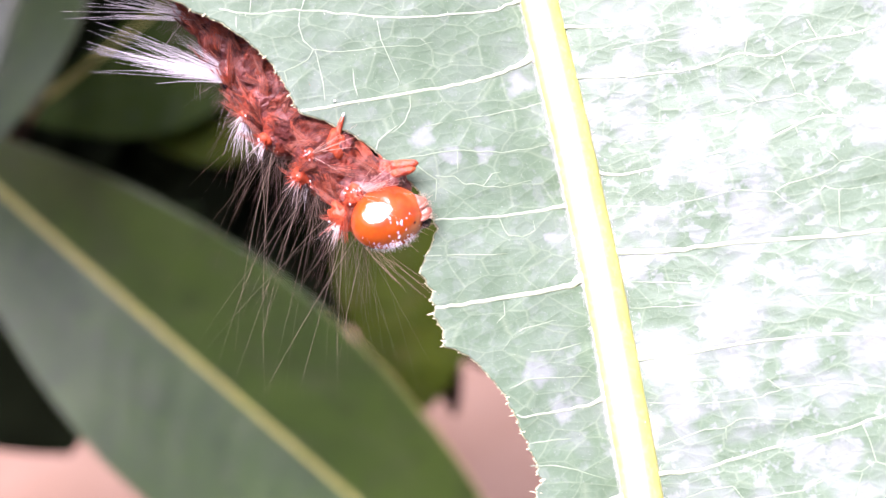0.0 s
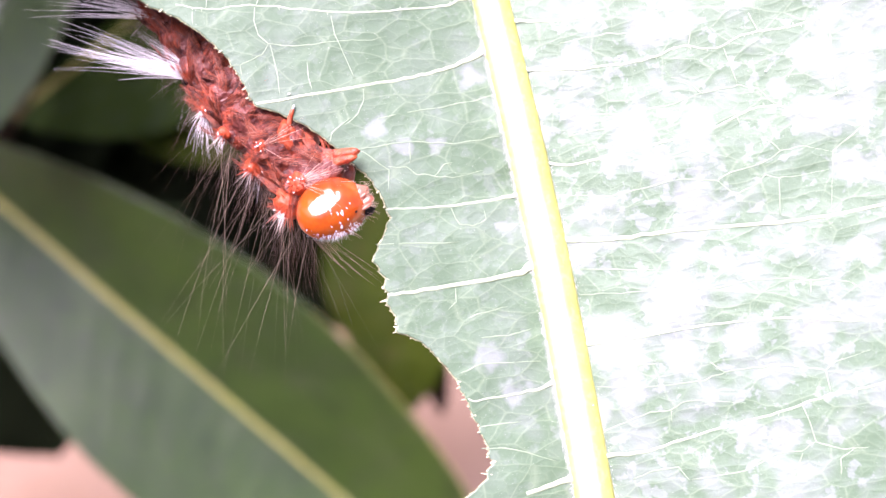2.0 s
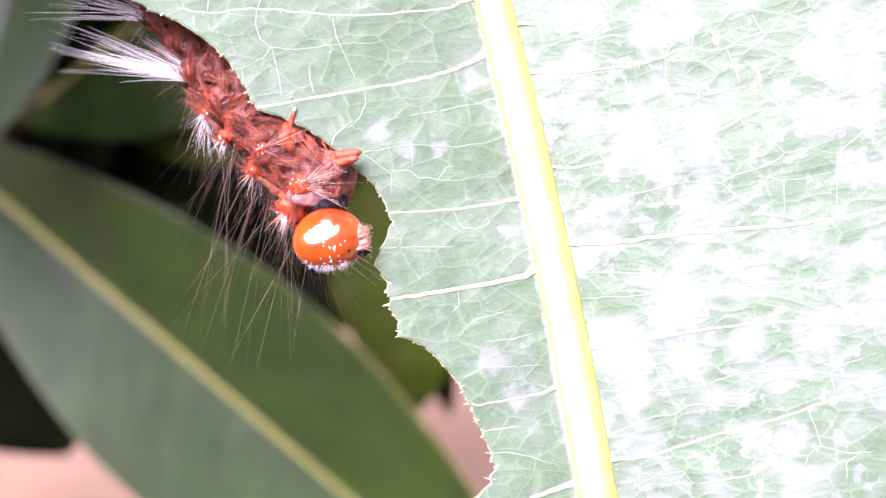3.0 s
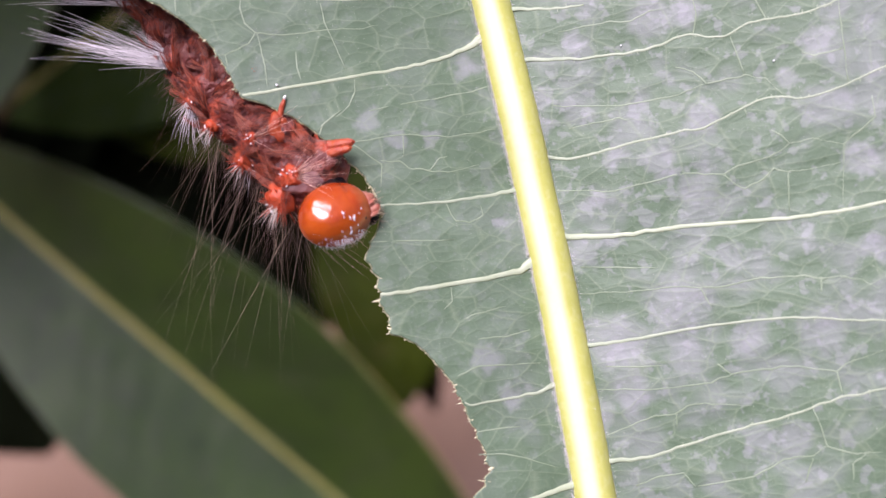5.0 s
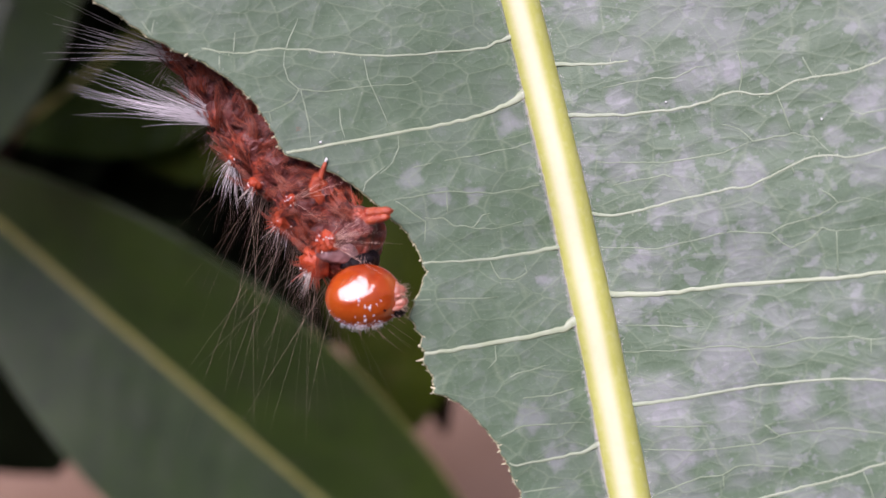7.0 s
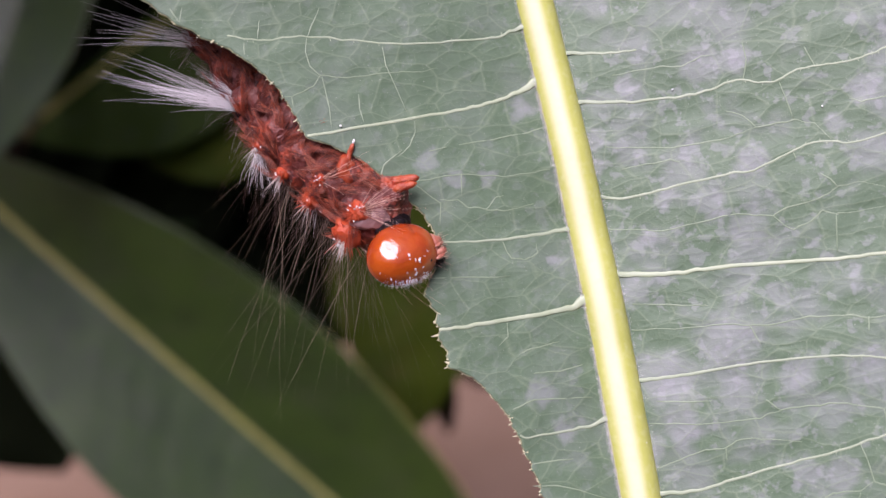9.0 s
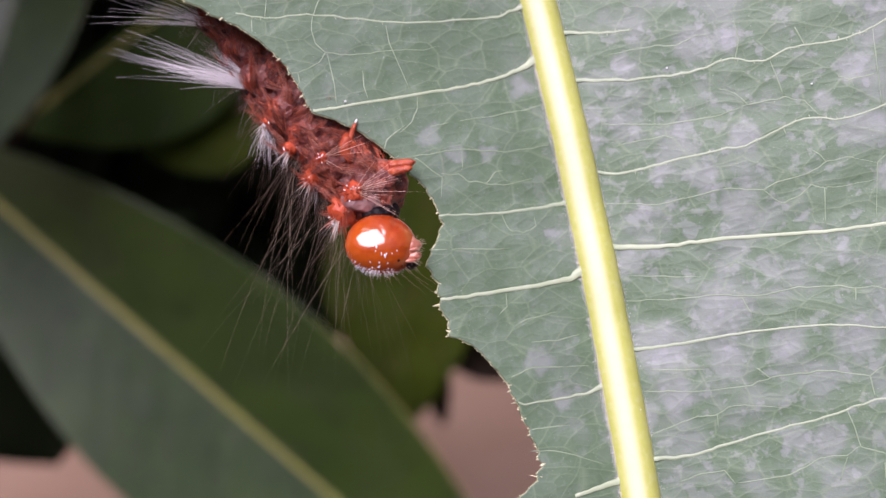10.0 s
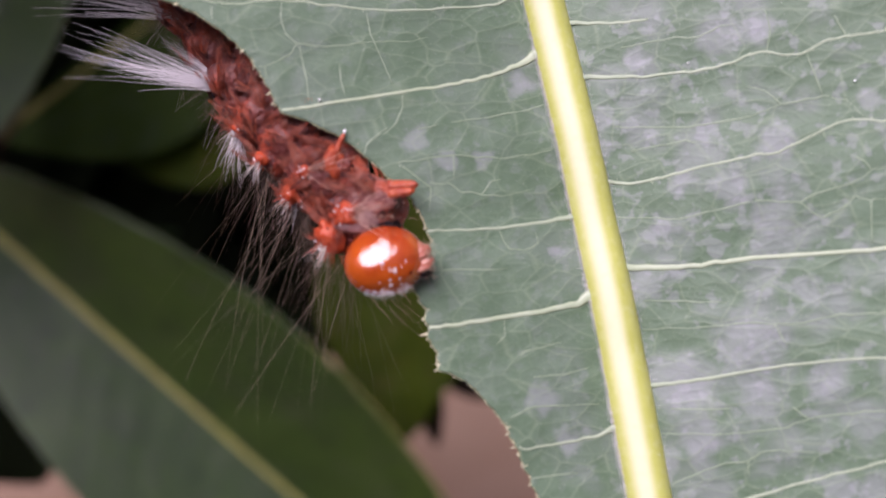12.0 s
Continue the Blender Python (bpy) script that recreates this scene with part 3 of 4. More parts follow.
# side veins on the whole half: half width at the midrib, then across and along; millimetres
SIDE_VEINS_FAR = [
    (0.23, [(1.3, 14.0), (3.5, 13.2), (5.6, 12.8)]),
    (0.23, [(1.3, 10.6), (3.2, 10.0), (5.7, 9.5), (8.8, 9.2), (11.0, 9.4), (12.9, 8.8), (14.7, 9.2), (16.7, 9.0), (18.4, 9.0), (20.4, 9.5)]),
    (0.23, [(1.2, 4.4), (1.8, 4.1), (3.4, 3.7), (5.9, 3.8), (9.4, 3.8), (10.8, 3.7), (14.0, 4.5), (15.5, 4.4), (16.8, 4.0), (19.7, 4.4)]),
    (0.42, [(1.1, -0.4), (1.7, -0.9), (4.8, -1.5), (8.3, -1.8), (14.9, -2.7), (18.7, -2.9)]),
    (0.23, [(0.9, -7.1), (1.5, -7.5), (3.5, -7.8), (8.7, -7.9), (13.3, -8.4), (17.3, -9.4)]),
    (0.25, [(1.0, -14.3), (1.6, -14.6), (2.8, -14.8), (4.2, -14.8), (7.7, -14.3), (11.8, -13.9), (14.5, -13.4), (17.1, -13.3)]),
]
# side veins on the bitten half
SIDE_VEINS_BITTEN = [
    (0.23, [(-1.2, 16.1), (-1.9, 15.8), (-3.2, 15.6), (-8.9, 15.9), (-14.5, 17.1), (-17.3, 17.2), (-19.3, 17.7)]),
    (0.42, [(-1.1, 12.4), (-1.7, 12.0), (-2.3, 11.8), (-3.7, 11.5), (-6.4, 11.2), (-13.8, 10.9), (-15.7, 10.9)]),
    (0.23, [(-1.0, 3.1), (-1.5, 2.6), (-4.7, 2.6), (-9.2, 3.1)]),
    (0.42, [(-1.1, -1.8), (-1.5, -2.2), (-2.4, -2.4), (-8.4, -2.3), (-10.1, -2.2)]),
    (0.23, [(-1.3, -9.4), (-2.4, -9.8), (-5.8, -9.7), (-6.5, -9.5)]),
    (0.42, [(-0.9, -15.1), (-1.5, -15.4), (-4.1, -15.9)]),
]
# fine veins between the side veins, field by field
NET_BY_MIDRIB_A = [
    [(-10.2, 15.9), (-10.2, 14.7), (-9.5, 11.6)],
    [(-9.1, 10.9), (-9.2, 10.2), (-9.7, 9.3), (-10.6, 8.8)],
    [(-12.2, 13.1), (-12.3, 12.1), (-12.2, 11.2)],
    [(-8.6, 8.9), (-2.3, 9.1), (-1.0, 9.3)],
    [(-10.1, 7.1), (-6.9, 7.1), (-4.2, 6.5), (-1.2, 6.5)],
    [(-8.5, 5.7), (-7.4, 5.5), (-6.9, 5.0), (-5.8, 4.7), (-4.7, 4.4), (-2.7, 4.5)],
]
NET_BY_MIDRIB_B = [
    [(-5.8, 4.7), (-5.1, 5.2), (-4.5, 5.4)],
    [(-10.2, 1.0), (-5.1, 0.3)],
    [(-5.2, 2.8), (-5.0, 1.8), (-4.8, 1.4), (-4.0, 1.1), (-3.1, 1.4), (-3.1, 2.0)],
    [(-6.9, 7.1), (-7.1, 5.8)],
    [(-10.0, 7.0), (-8.5, 5.5), (-8.8, 4.2)],
]
NET_FAR_UPPER_A = [
    [(3.8, 11.6), (6.8, 11.4), (8.0, 11.1), (9.3, 11.4), (9.9, 11.4)],
    [(11.3, 9.1), (11.8, 10.5), (11.8, 11.7)],
    [(13.4, 8.7), (13.7, 6.3)],
    [(10.0, 7.7), (10.9, 7.2), (11.5, 6.3), (12.3, 6.2), (13.7, 6.2), (14.8, 5.7), (15.5, 4.5)],
    [(19.6, 9.2), (19.0, 4.1)],
    [(19.2, 6.4), (17.6, 6.3), (17.0, 6.7)],
    [(20.1, 3.3), (20.0, 2.0), (18.1, 0.9), (17.3, -2.6)],
    [(1.4, 2.1), (4.9, 1.2), (9.2, 1.3), (11.3, 0.7), (12.2, 1.0), (14.0, 1.1), (15.2, 1.6), (16.4, 1.6), (18.1, 0.9)],
]
NET_FAR_UPPER_B = [
    [(15.2, 1.6), (14.9, 2.1), (14.4, 2.6)],
    [(11.3, 0.7), (11.8, 0.0), (12.3, -0.4), (13.4, -0.1), (14.1, 0.4), (14.8, 0.0), (15.9, -0.1), (17.7, -0.1)],
    [(14.8, 0.0), (14.4, -2.3)],
    [(2.5, 7.2), (6.5, 6.2), (9.8, 6.0), (11.5, 6.3)],
    [(3.2, 5.6), (6.2, 5.5), (6.7, 5.2)],
    [(15.2, 10.4), (15.6, 9.0)],
    [(13.2, 4.4), (13.3, 3.8)],
]
NET_FAR_LOWER_A = [
    [(2.1, -2.9), (6.5, -3.9)],
    [(1.8, -4.5), (5.6, -5.1), (7.3, -5.2), (8.6, -5.6), (10.2, -5.8), (11.6, -5.7), (14.3, -6.1), (15.3, -6.5), (16.1, -6.5), (17.3, -7.0), (18.1, -7.7)],
    [(8.6, -5.6), (9.0, -6.8)],
    [(1.2, -10.3), (5.0, -11.0), (8.1, -11.2), (9.3, -10.9), (12.6, -11.1), (14.9, -11.9), (15.6, -11.5), (17.5, -11.2)],
    [(14.9, -11.9), (14.9, -13.2)],
    [(1.3, -13.2), (4.5, -12.5), (5.7, -12.6), (6.4, -12.3), (7.4, -12.3), (10.1, -13.0)],
]
NET_FAR_LOWER_B = [
    [(5.7, -12.6), (5.6, -13.4)],
    [(13.2, -13.7), (13.4, -14.8), (13.5, -16.0), (15.0, -16.7), (16.3, -16.8)],
    [(6.0, -17.0), (9.2, -17.0), (11.1, -16.3), (12.6, -16.4), (13.5, -16.0)],
    [(2.6, -16.4), (3.9, -16.1), (5.4, -16.1), (5.9, -17.0)],
    [(11.9, -17.8), (12.6, -16.5)],
    [(14.4, -18.4), (14.6, -17.2), (15.4, -16.8)],
    [(8.6, -10.2), (9.3, -10.9)],
    [(15.2, -6.4), (15.0, -7.3)],
    [(2.3, -9.1), (5.5, -9.7)],
]
NET_BITTEN_LOWER = [
    [(-5.4, -4.6), (-5.0, -4.4), (-2.9, -4.3)],
    [(-4.9, -5.9), (-3.2, -6.1), (-1.7, -6.0)],
    [(-6.6, -7.8), (-5.2, -7.5), (-1.5, -8.1)],
    [(-6.0, -11.3), (-3.5, -11.5)],
    [(-6.3, -12.6), (-4.5, -13.0), (-1.8, -14.4)],
    [(-5.9, -2.5), (-6.0, -3.4), (-6.6, -3.8)],
]
NET_BITTEN_UPPER = [
    [(-18.4, 17.2), (-18.5, 16.4)],
    [(-14.7, 17.0), (-13.6, 18.9)],
    [(-14.7, 17.0), (-14.9, 16.1), (-14.8, 15.2), (-14.3, 14.6), (-12.8, 14.2), (-10.2, 14.2), (-8.2, 14.0), (-7.0, 14.1)],
    [(-14.3, 14.6), (-14.8, 13.9), (-16.2, 13.4), (-16.9, 13.5)],
    [(-16.2, 13.4), (-16.2, 12.8)],
    [(-14.2, 14.5), (-14.1, 12.4), (-14.2, 11.2)],
    [(-21.9, 18.9), (-21.6, 19.8)],
    [(-21.9, 18.9), (-22.3, 19.8)],
    [(-11.8, 7.8), (-11.5, 8.4), (-10.2, 9.2)],
    [(-17.6, 17.3), (-17.3, 18.4)],
]
VEINS = SIDE_VEINS_FAR + SIDE_VEINS_BITTEN + [(0.13, line) for line in NET_BY_MIDRIB_A + NET_BY_MIDRIB_B + NET_FAR_UPPER_A + NET_FAR_UPPER_B + NET_FAR_LOWER_A + NET_FAR_LOWER_B + NET_BITTEN_LOWER + NET_BITTEN_UPPER]


def half_width(v):
    s = min(max((v + 95) / 190, 0.0), 1.0)
    return 34 * math.sin(math.pi * s) ** 0.75 + 0.3


def left_margin(v):
    natural = -half_width(v)
    if v < EDGE_V[0]:
        cut = EDGE_U[0] + (v - EDGE_V[0]) * 2.0
    elif v > EDGE_V[-1]:
        cut = EDGE_U[-1] - (v - EDGE_V[-1]) * 1.6
    else:
        cut = float(np.interp(v, EDGE_V, EDGE_U))
    if cut <= natural:
        return natural
    teeth = 0.20 * noise.noise(Vector((v * 2.1, 3.0, 0))) + 0.13 * abs(noise.noise(Vector((v * 5.3, 9.0, 0)))) + 0.10 * noise.noise(Vector((v * 9, 1.0, 0)))
    return max(natural, cut - teeth)


def leaf_height(u, v):
    z = -2 + 0.24 * (math.sqrt(u * u + 1) - 1)
    z += 0.28 * noise.noise(Vector((u / 7, v / 5, 2.0)))
    z += 0.10 * noise.noise(Vector((u / 1.6, v / 1.3, 5.0)))
    return z


def on_leaf(u, v, lift=0.0):
    return Vector((u, v, leaf_height(u, v) + lift)) * MM


def build_eaten_leaf():
    leaf = tagged(new("eaten_leaf"), "large grey-green leaf with whitish powder and a bitten margin", "leaf")
    leaf.matrix_basis = LEAF_POSE
    rows = [*np.arange(-94.5, -18.5, 2.5), *np.arange(-18, 26, 0.085), *np.arange(26.5, 94.6, 2.5)]
    cols = 110
    verts, faces = [], []
    for v in rows:
        a, b = left_margin(v), half_width(v)
        for j in range(cols + 1):
            u = a + (b - a) * (j / cols) ** 1.25
            verts.append(on_leaf(u, v))
    for i in range(len(rows) - 1):
        for j in range(cols):
            k = i * (cols + 1) + j
            faces.append((k, k + 1, k + cols + 2, k + cols + 1))
    blade = mesh_object("blade", verts, faces, BLADE, leaf)
    thick = blade.modifiers.new("thickness", "SOLIDIFY")
    thick.thickness, thick.offset = 0.30 * MM, -1

    # midrib: a broad rounded ridge with a flatter foot
    verts, faces, n, sec = [], [], 150, 14
    for i in range(n + 1):
        v = -92 + 184 * i / n
        r = 1.40 * (1 - 0.22 * (v + 92) / 184)
        c = 0.42 - 0.0012 * v * v
        for k in range(sec + 1):
            a = math.pi * k / sec
            u = c - math.cos(a) * r * 1.02
            lift = 0.92 * r * math.sin(a) ** 1.35 - 0.05
            verts.append((Vector((u, v, leaf_height(c, v) + lift + 0.03 * noise.noise(Vector((u, v * 0.6, 7)))))) * MM)
    for i in range(n):
        for k in range(sec):
            a = i * (sec + 1) + k
            faces.append((a, a + 1, a + sec + 2, a + sec + 1))
    rib = mesh_object("midrib", verts, faces, RIB, leaf, "pale yellow raised midrib")
    rng = random.Random(14)
    spurs, spur_faces = [], []
    for width, line in VEINS:
        if width > 0.2:
            u0, v0 = line[0]
            (ua, va), (ub, vb) = line[-2:]
            if ub > 15:      # on to the far margin
                line = [*line, (ub + 5, vb + 5 * (vb - va) / (ub - ua) + 0.5), (ub + 10, vb + 10 * (vb - va) / (ub - ua) + 2)]
            rest = [p for p in line[1:] if abs(p[0]) > 1.6]
            ahead = rest[1] if len(rest) > 1 else line[-1]
            slope = (ahead[1] - rest[0][1]) / (ahead[0] - rest[0][0]) if ahead != rest[0] else 0.0
            reach = rest[0][1] + slope * (u0 - rest[0][0])
            v0 = 0.4 * v0 + 0.6 * reach
            line = [(0.55 * u0, v0 + 0.12), (u0, v0), *rest]
        if width > 0.2:
            pts = smooth_line([(u, v, 0) for u, v in line], 8)
        else:      # fine veins run straight from fork to fork
            pts = [Vector((a[0] + (b[0] - a[0]) * k / 6, a[1] + (b[1] - a[1]) * k / 6, 0)) for a, b in zip(line, line[1:]) for k in range(6)] + [Vector((*line[-1], 0))]
        if width > 0.2:
            radii = [MM * width * (0.36 + 0.85 * math.exp(-i / 10)) * (1 - 0.45 * i / len(pts)) * (1 + 0.12 * noise.noise(Vector((i * 0.7, line[1][1], 0)))) for i in range(len(pts))]
        else:
            radii = [MM * 0.042 * math.sin(math.pi * (0.22 + 0.70 * i / len(pts))) * (1 + 0.4 * noise.noise(Vector((i * 0.6, line[0][1], 3)))) for i in range(len(pts))]
        if width > 0.2:          # short cross veins that leave at a right angle
            for i in range(16, len(pts) - 2, 2):
                for way in (-1, 1):
                    if rng.random() < 0.4:
                        long, slant = rng.choice((0.08, 0.10, 0.12, 0.15, 0.18, 0.22)), rng.uniform(-0.25, 0.25)
                        line_to = [(pts[i].x + slant * long * k / 4, pts[i].y + way * long * k / 4) for k in range(5)]
                        if min(u - left_margin(v) for u, v in line_to) > 0.1:
                            tube(spurs, spur_faces, [on_leaf(u, v, 0.0) for u, v in line_to], [MM * 0.045 * (1 - 0.14 * k) for k in range(5)], 5, 0.25, Vector((0, 0, 1)))
        pts = [on_leaf(p.x, p.y + 0.10 * noise.noise(Vector((p.x * 1.7, p.y, 4))), 0.09 * math.exp(-max(0.0, abs(p.x - 0.3) - 1.25) / 0.25) if width > 0.2 else 0.0) for p in pts]
        verts, faces = [], []
        tube(verts, faces, pts, radii, 8, 0.28 if width > 0.2 else 0.3, Vector((0, 0, 1)))
        mesh_object("vein", verts, faces, VEIN if width > 0.3 else THIN if width > 0.2 else FINE, leaf)

    tagged(mesh_object("cross_veining", spurs, spur_faces, THIN, leaf), kind="stuff")

    # short pale down along both flanks of the midrib
    rng = random.Random(9)
    verts, faces = [], []
    for k in range(9000):
        v, sd = rng.uniform(-18, 25), rng.choice((-1, -1, -1, -1, 1))
        c, r = 0.42 - 0.0012 * v * v, 1.32 * (1 - 0.22 * (v + 92) / 184)
        root = Vector((c + sd * r * rng.uniform(0.9, 1.06), v, leaf_height(c, v) + rng.uniform(0.0, 0.25)))
        hair(verts, faces, root, Vector((sd, rng.uniform(-0.8, 0.8), rng.uniform(0.0, 0.7))).normalized(), rng.uniform(0.06, 0.42), 0.006, Vector((0, 0, -0.2)), rng, 3)
    tagged(mesh_object("down", verts, faces, SILVER, rib), kind="stuff")

    rng = random.Random(5)
    # the bitten rim and its torn crumbs
    verts, faces = [], []
    vs = np.arange(EDGE_V[0] - 3, EDGE_V[-1] + 2, 0.085)
    tube(verts, faces, [on_leaf(left_margin(v), v, -0.12) for v in vs], [0.07 * MM * (1 + 0.6 * noise.noise(Vector((v * 3, 0, 0)))) for v in vs], 6)
    mesh_object("bitten_rim", verts, faces, CUT, leaf, "torn yellowish bitten rim")
    verts, faces = [], []
    v = EDGE_V[0]
    while v < EDGE_V[-1]:
        v += rng.uniform(0.04, 0.22)
        p = Vector((left_margin(v), v, leaf_height(left_margin(v), v) - rng.uniform(0, 0.25)))
        way = Vector((-1, rng.uniform(-0.7, 0.7), rng.uniform(-0.3, 0.5))).normalized()
        size = rng.choice((0.016, 0.02, 0.025, 0.03, 0.035, 0.04, 0.05, 0.06, 0.09)) * (1.2 if v < 0 else 0.8)
        side = way.cross(Vector((0, 0, 1))).normalized()
        ellipsoid(verts, faces, p + way * size * 0.8, (way * size * rng.uniform(0.9, 3.6), side * size * rng.uniform(0.4, 1.1), way.cross(side) * size * 0.7), 6, 4, 0.8, 9.0)
    tagged(mesh_object("torn_fringe", verts, faces, CRUMB, leaf), kind="stuff")
    return leaf


build_eaten_leaf()

# small clear specks on the leaf
for u, v, r in ((-13.62, 11.18, 0.08), (1.05, -11.4, 0.07), (0.9, 15.2, 0.06), (7.2, 9.8, 0.055), (15.4, 6.6, 0.06)):
    verts, faces = [], []
    ellipsoid(verts, faces, Vector((0, 0, 0)), (Vector((r, 0, 0)), Vector((0, r, 0)), Vector((0, 0, r))), 10, 8)
    bead = mesh_object("speck", verts, faces, DROP)
    tagged(bead, "tiny whitish speck on the leaf", "speck", "specks on the leaf")
    high = 0.62 if abs(u - 0.3) < 1.0 else 0.1
    bead.matrix_basis = LEAF_POSE @ Matrix.Translation(on_leaf(u, v, high))

# ---- the caterpillar ----
# spine: across, up, towards the viewer, radius; millimetres
SPINE = [(-21.5, 27.0, -6.2, 1.9), (-19.4, 24.2, -5.8, 2.0), (-17.5, 21.2, -5.3, 2.0), (-15.6, 18.2, -4.7, 2.1), (-13.7, 15.3, -4.2, 2.1),
         (-12.0, 12.7, -3.8, 2.1), (-10.3, 10.4, -3.3, 2.2), (-8.8, 8.3, -2.9, 2.3), (-7.2, 6.5, -2.4, 2.4), (-5.6, 4.7, -1.8, 2.4), (-3.7, 2.8, -1.0, 2.45)]


def spine_way(i):
    a, b = SPINE[max(i - 1, 0)], SPINE[min(i + 1, len(SPINE) - 1)]
    return (Vector(b[:3]) - Vector(a[:3])).normalized()


def build_segment(i, parent):
    """One body ring with its warts and fur; its origin is on the spine."""
    rng = random.Random(40 + i)
    r = SPINE[i][3]
    d = spine_way(i)
    side = Vector((0, 0, 1)).cross(d).normalized()        # towards the leaf
    front = side.cross(d).normalized()
    front = front if front.z > 0 else -front
    verts, faces = [], []
    ellipsoid(verts, faces, Vector((0, 0, 0)), (d * 2.15, side * r * 0.98, front * r * 0.98), 36, 24, 0.20, 0.9)
    seg = mesh_object("segment", verts, faces, SKIN, parent)
    seg.location = Vector(SPINE[i][:3]) * MM

    def skin(angle, along):
        """A point and normal on the ring; angle 0 faces the viewer, 90 the open side away from the leaf."""
        a = radians(angle)
        n = (front * math.cos(a) - side * math.sin(a))
        k = math.sqrt(max(0.05, 1 - (along / 2.15) ** 2))
        return n * (r * k) + d * along, (n + d * (along * 0.3)).normalized()

    # warts in a row round the ring
    for angle, size in ((66, 1.0 if i == 10 else 0.72), (18, 0.80 if i == 10 else 0.46)):
        if (i < 7 and angle == 66) or (i < 9 and angle == 18):
            continue
        size *= {10: 1.0, 9: 0.95, 8: 0.6, 7: 0.5}.get(i, 0.45) * rng.uniform(0.85, 1.15)
        p, n = skin(angle + rng.uniform(-5, 5), rng.uniform(-0.2, 0.2))
        verts, faces = [], []
        t = n.orthogonal().normalized()
        ellipsoid(verts, faces, p, (n * size * 0.7, t * size, n.cross(t) * size), 20, 14, 0.35, 2.6)
        mesh_object("wart", verts, faces, WART, seg)
        verts, faces = [], []
        for k in range(34):
            w = (n * 0.5 + Vector((rng.uniform(-1, 1), rng.uniform(-1, 1), rng.uniform(-1, 1)))).normalized()
            hair(verts, faces, p + w * size * 0.3, w, size * rng.uniform(0.7, 1.7), rng.uniform(0.03, 0.07), n * 0.1, rng, 4, 5)
        tagged(mesh_object("wart_fuzz", verts, faces, WART, seg), kind="stuff")
        verts, faces = [], []
        for k in range(7):
            w = (n + Vector((rng.uniform(-1, 1), rng.uniform(-1, 1), rng.uniform(-1, 1))) * 0.75).normalized()
            ellipsoid(verts, faces, p + w * size * 0.92, (w * 0.09, w.orthogonal().normalized() * 0.06, w.cross(w.orthogonal()).normalized() * 0.06), 6, 4)
        tagged(mesh_object("white_speckle", verts, faces, SILVER, seg), kind="stuff")
        if i >= 7:
            verts, faces = [], []
            lean = Vector((0.95, 0.12, 0.10)) if angle != 66 else Vector((-0.3, -0.7, 0.3))
            for k in range({10: 34, 9: 12}.get(i, 14)):
                w = (n * 0.45 + lean + Vector((rng.uniform(-0.6, 1), rng.uniform(-1, 1), rng.uniform(-1, 1))) * 0.55).normalized()
                hair(verts, faces, p + w * size * 0.5, w, rng.uniform(0.9, 4.2) if angle != 66 else rng.uniform(0.6, 1.9), 0.018, Vector((0.06, rng.uniform(-0.12, 0.03), -0.03)), rng, 8)
            tagged(mesh_object("wart_hair", verts, faces, BLOND if angle == 18 else PALE, seg), kind="stuff")

    if i >= 7:     # white specks along the flank
        verts, faces = [], []
        for k in range(18):
            p, n = skin(rng.gauss(80, 9), rng.gauss(0, 0.45))
            way = (d + n * 0.4 + Vector((rng.uniform(-1, 1), rng.uniform(-1, 1), 0)) * 0.5).normalized()
            ellipsoid(verts, faces, p * 1.03, (way * rng.uniform(0.06, 0.14), way.orthogonal().normalized() * 0.045, way.cross(way.orthogonal()).normalized() * 0.045), 6, 4)
        tagged(mesh_object("flank_speckle", verts, faces, SILVER, seg), kind="stuff")

    # matted locks of fur lying on the ring
    verts, faces = [], []
    centre = Vector(SPINE[i][:3])
    for k in range(24 if i < 4 else 50 if i < 8 else 40):
        p, n = skin(rng.uniform(-72, 112), rng.uniform(-1.6, 1.6 if i < 10 else 0.2))
        flow = 1.5 * noise.noise((p + centre) * 0.42) + rng.uniform(-0.22, 0.22)
        across = n.cross(d).normalized()
        lean = -d * math.cos(2.2 * flow) + across * math.sin(2.2 * flow)
        fur_clump(verts, faces, p, n, (n * rng.uniform(0.0, 0.16) + lean).normalized(), rng.uniform(1.0, 2.5), rng.randint(16, 30), rng.uniform(0.16, 0.42), 0.0095, rng)
    tagged(mesh_object("fur", verts, faces, FUR, seg), kind="stuff")

    # long fine hair on the open side
    verts, faces = [], []
    count = 7 if i < 7 else (5, 8, 18, 26)[i - 7]
    for k in range(count):
        p, n = skin(rng.uniform(55, 125), rng.uniform(-1.4, 1.4))
        a = radians(rng.gauss(244 if i < 9 else 268, 30))
        way = (Vector((math.cos(a), math.sin(a), rng.uniform(-0.7, 0.25))) + n * 0.3).normalized()
        long = rng.uniform(1.4, 3.2) if i < 7 else rng.uniform(2.0, 6.0) if i < 8 else rng.choice((rng.uniform(2, 6), rng.uniform(4, 9), rng.uniform(7, 14)))
        hair(verts, faces, p, way, long, rng.choice((0.006, 0.007, 0.009)), Vector((rng.uniform(-0.06, 0.12), -0.16, 0)), rng, 10)
    if i > 7:          # single long guard hairs
        for k in range(4 if i < 9 else 7):
            p, n = skin(rng.uniform(60, 115), rng.uniform(-1.2, 1.2))
            a = radians(rng.uniform(215, 292))
            way = (Vector((math.cos(a), math.sin(a), rng.uniform(-0.15, 0.25))) + n * 0.2).normalized()
            hair(verts, faces, p, way, rng.uniform(8, 14.5), 0.0105, Vector((rng.uniform(-0.05, 0.10), -0.14, 0)), rng, 12)
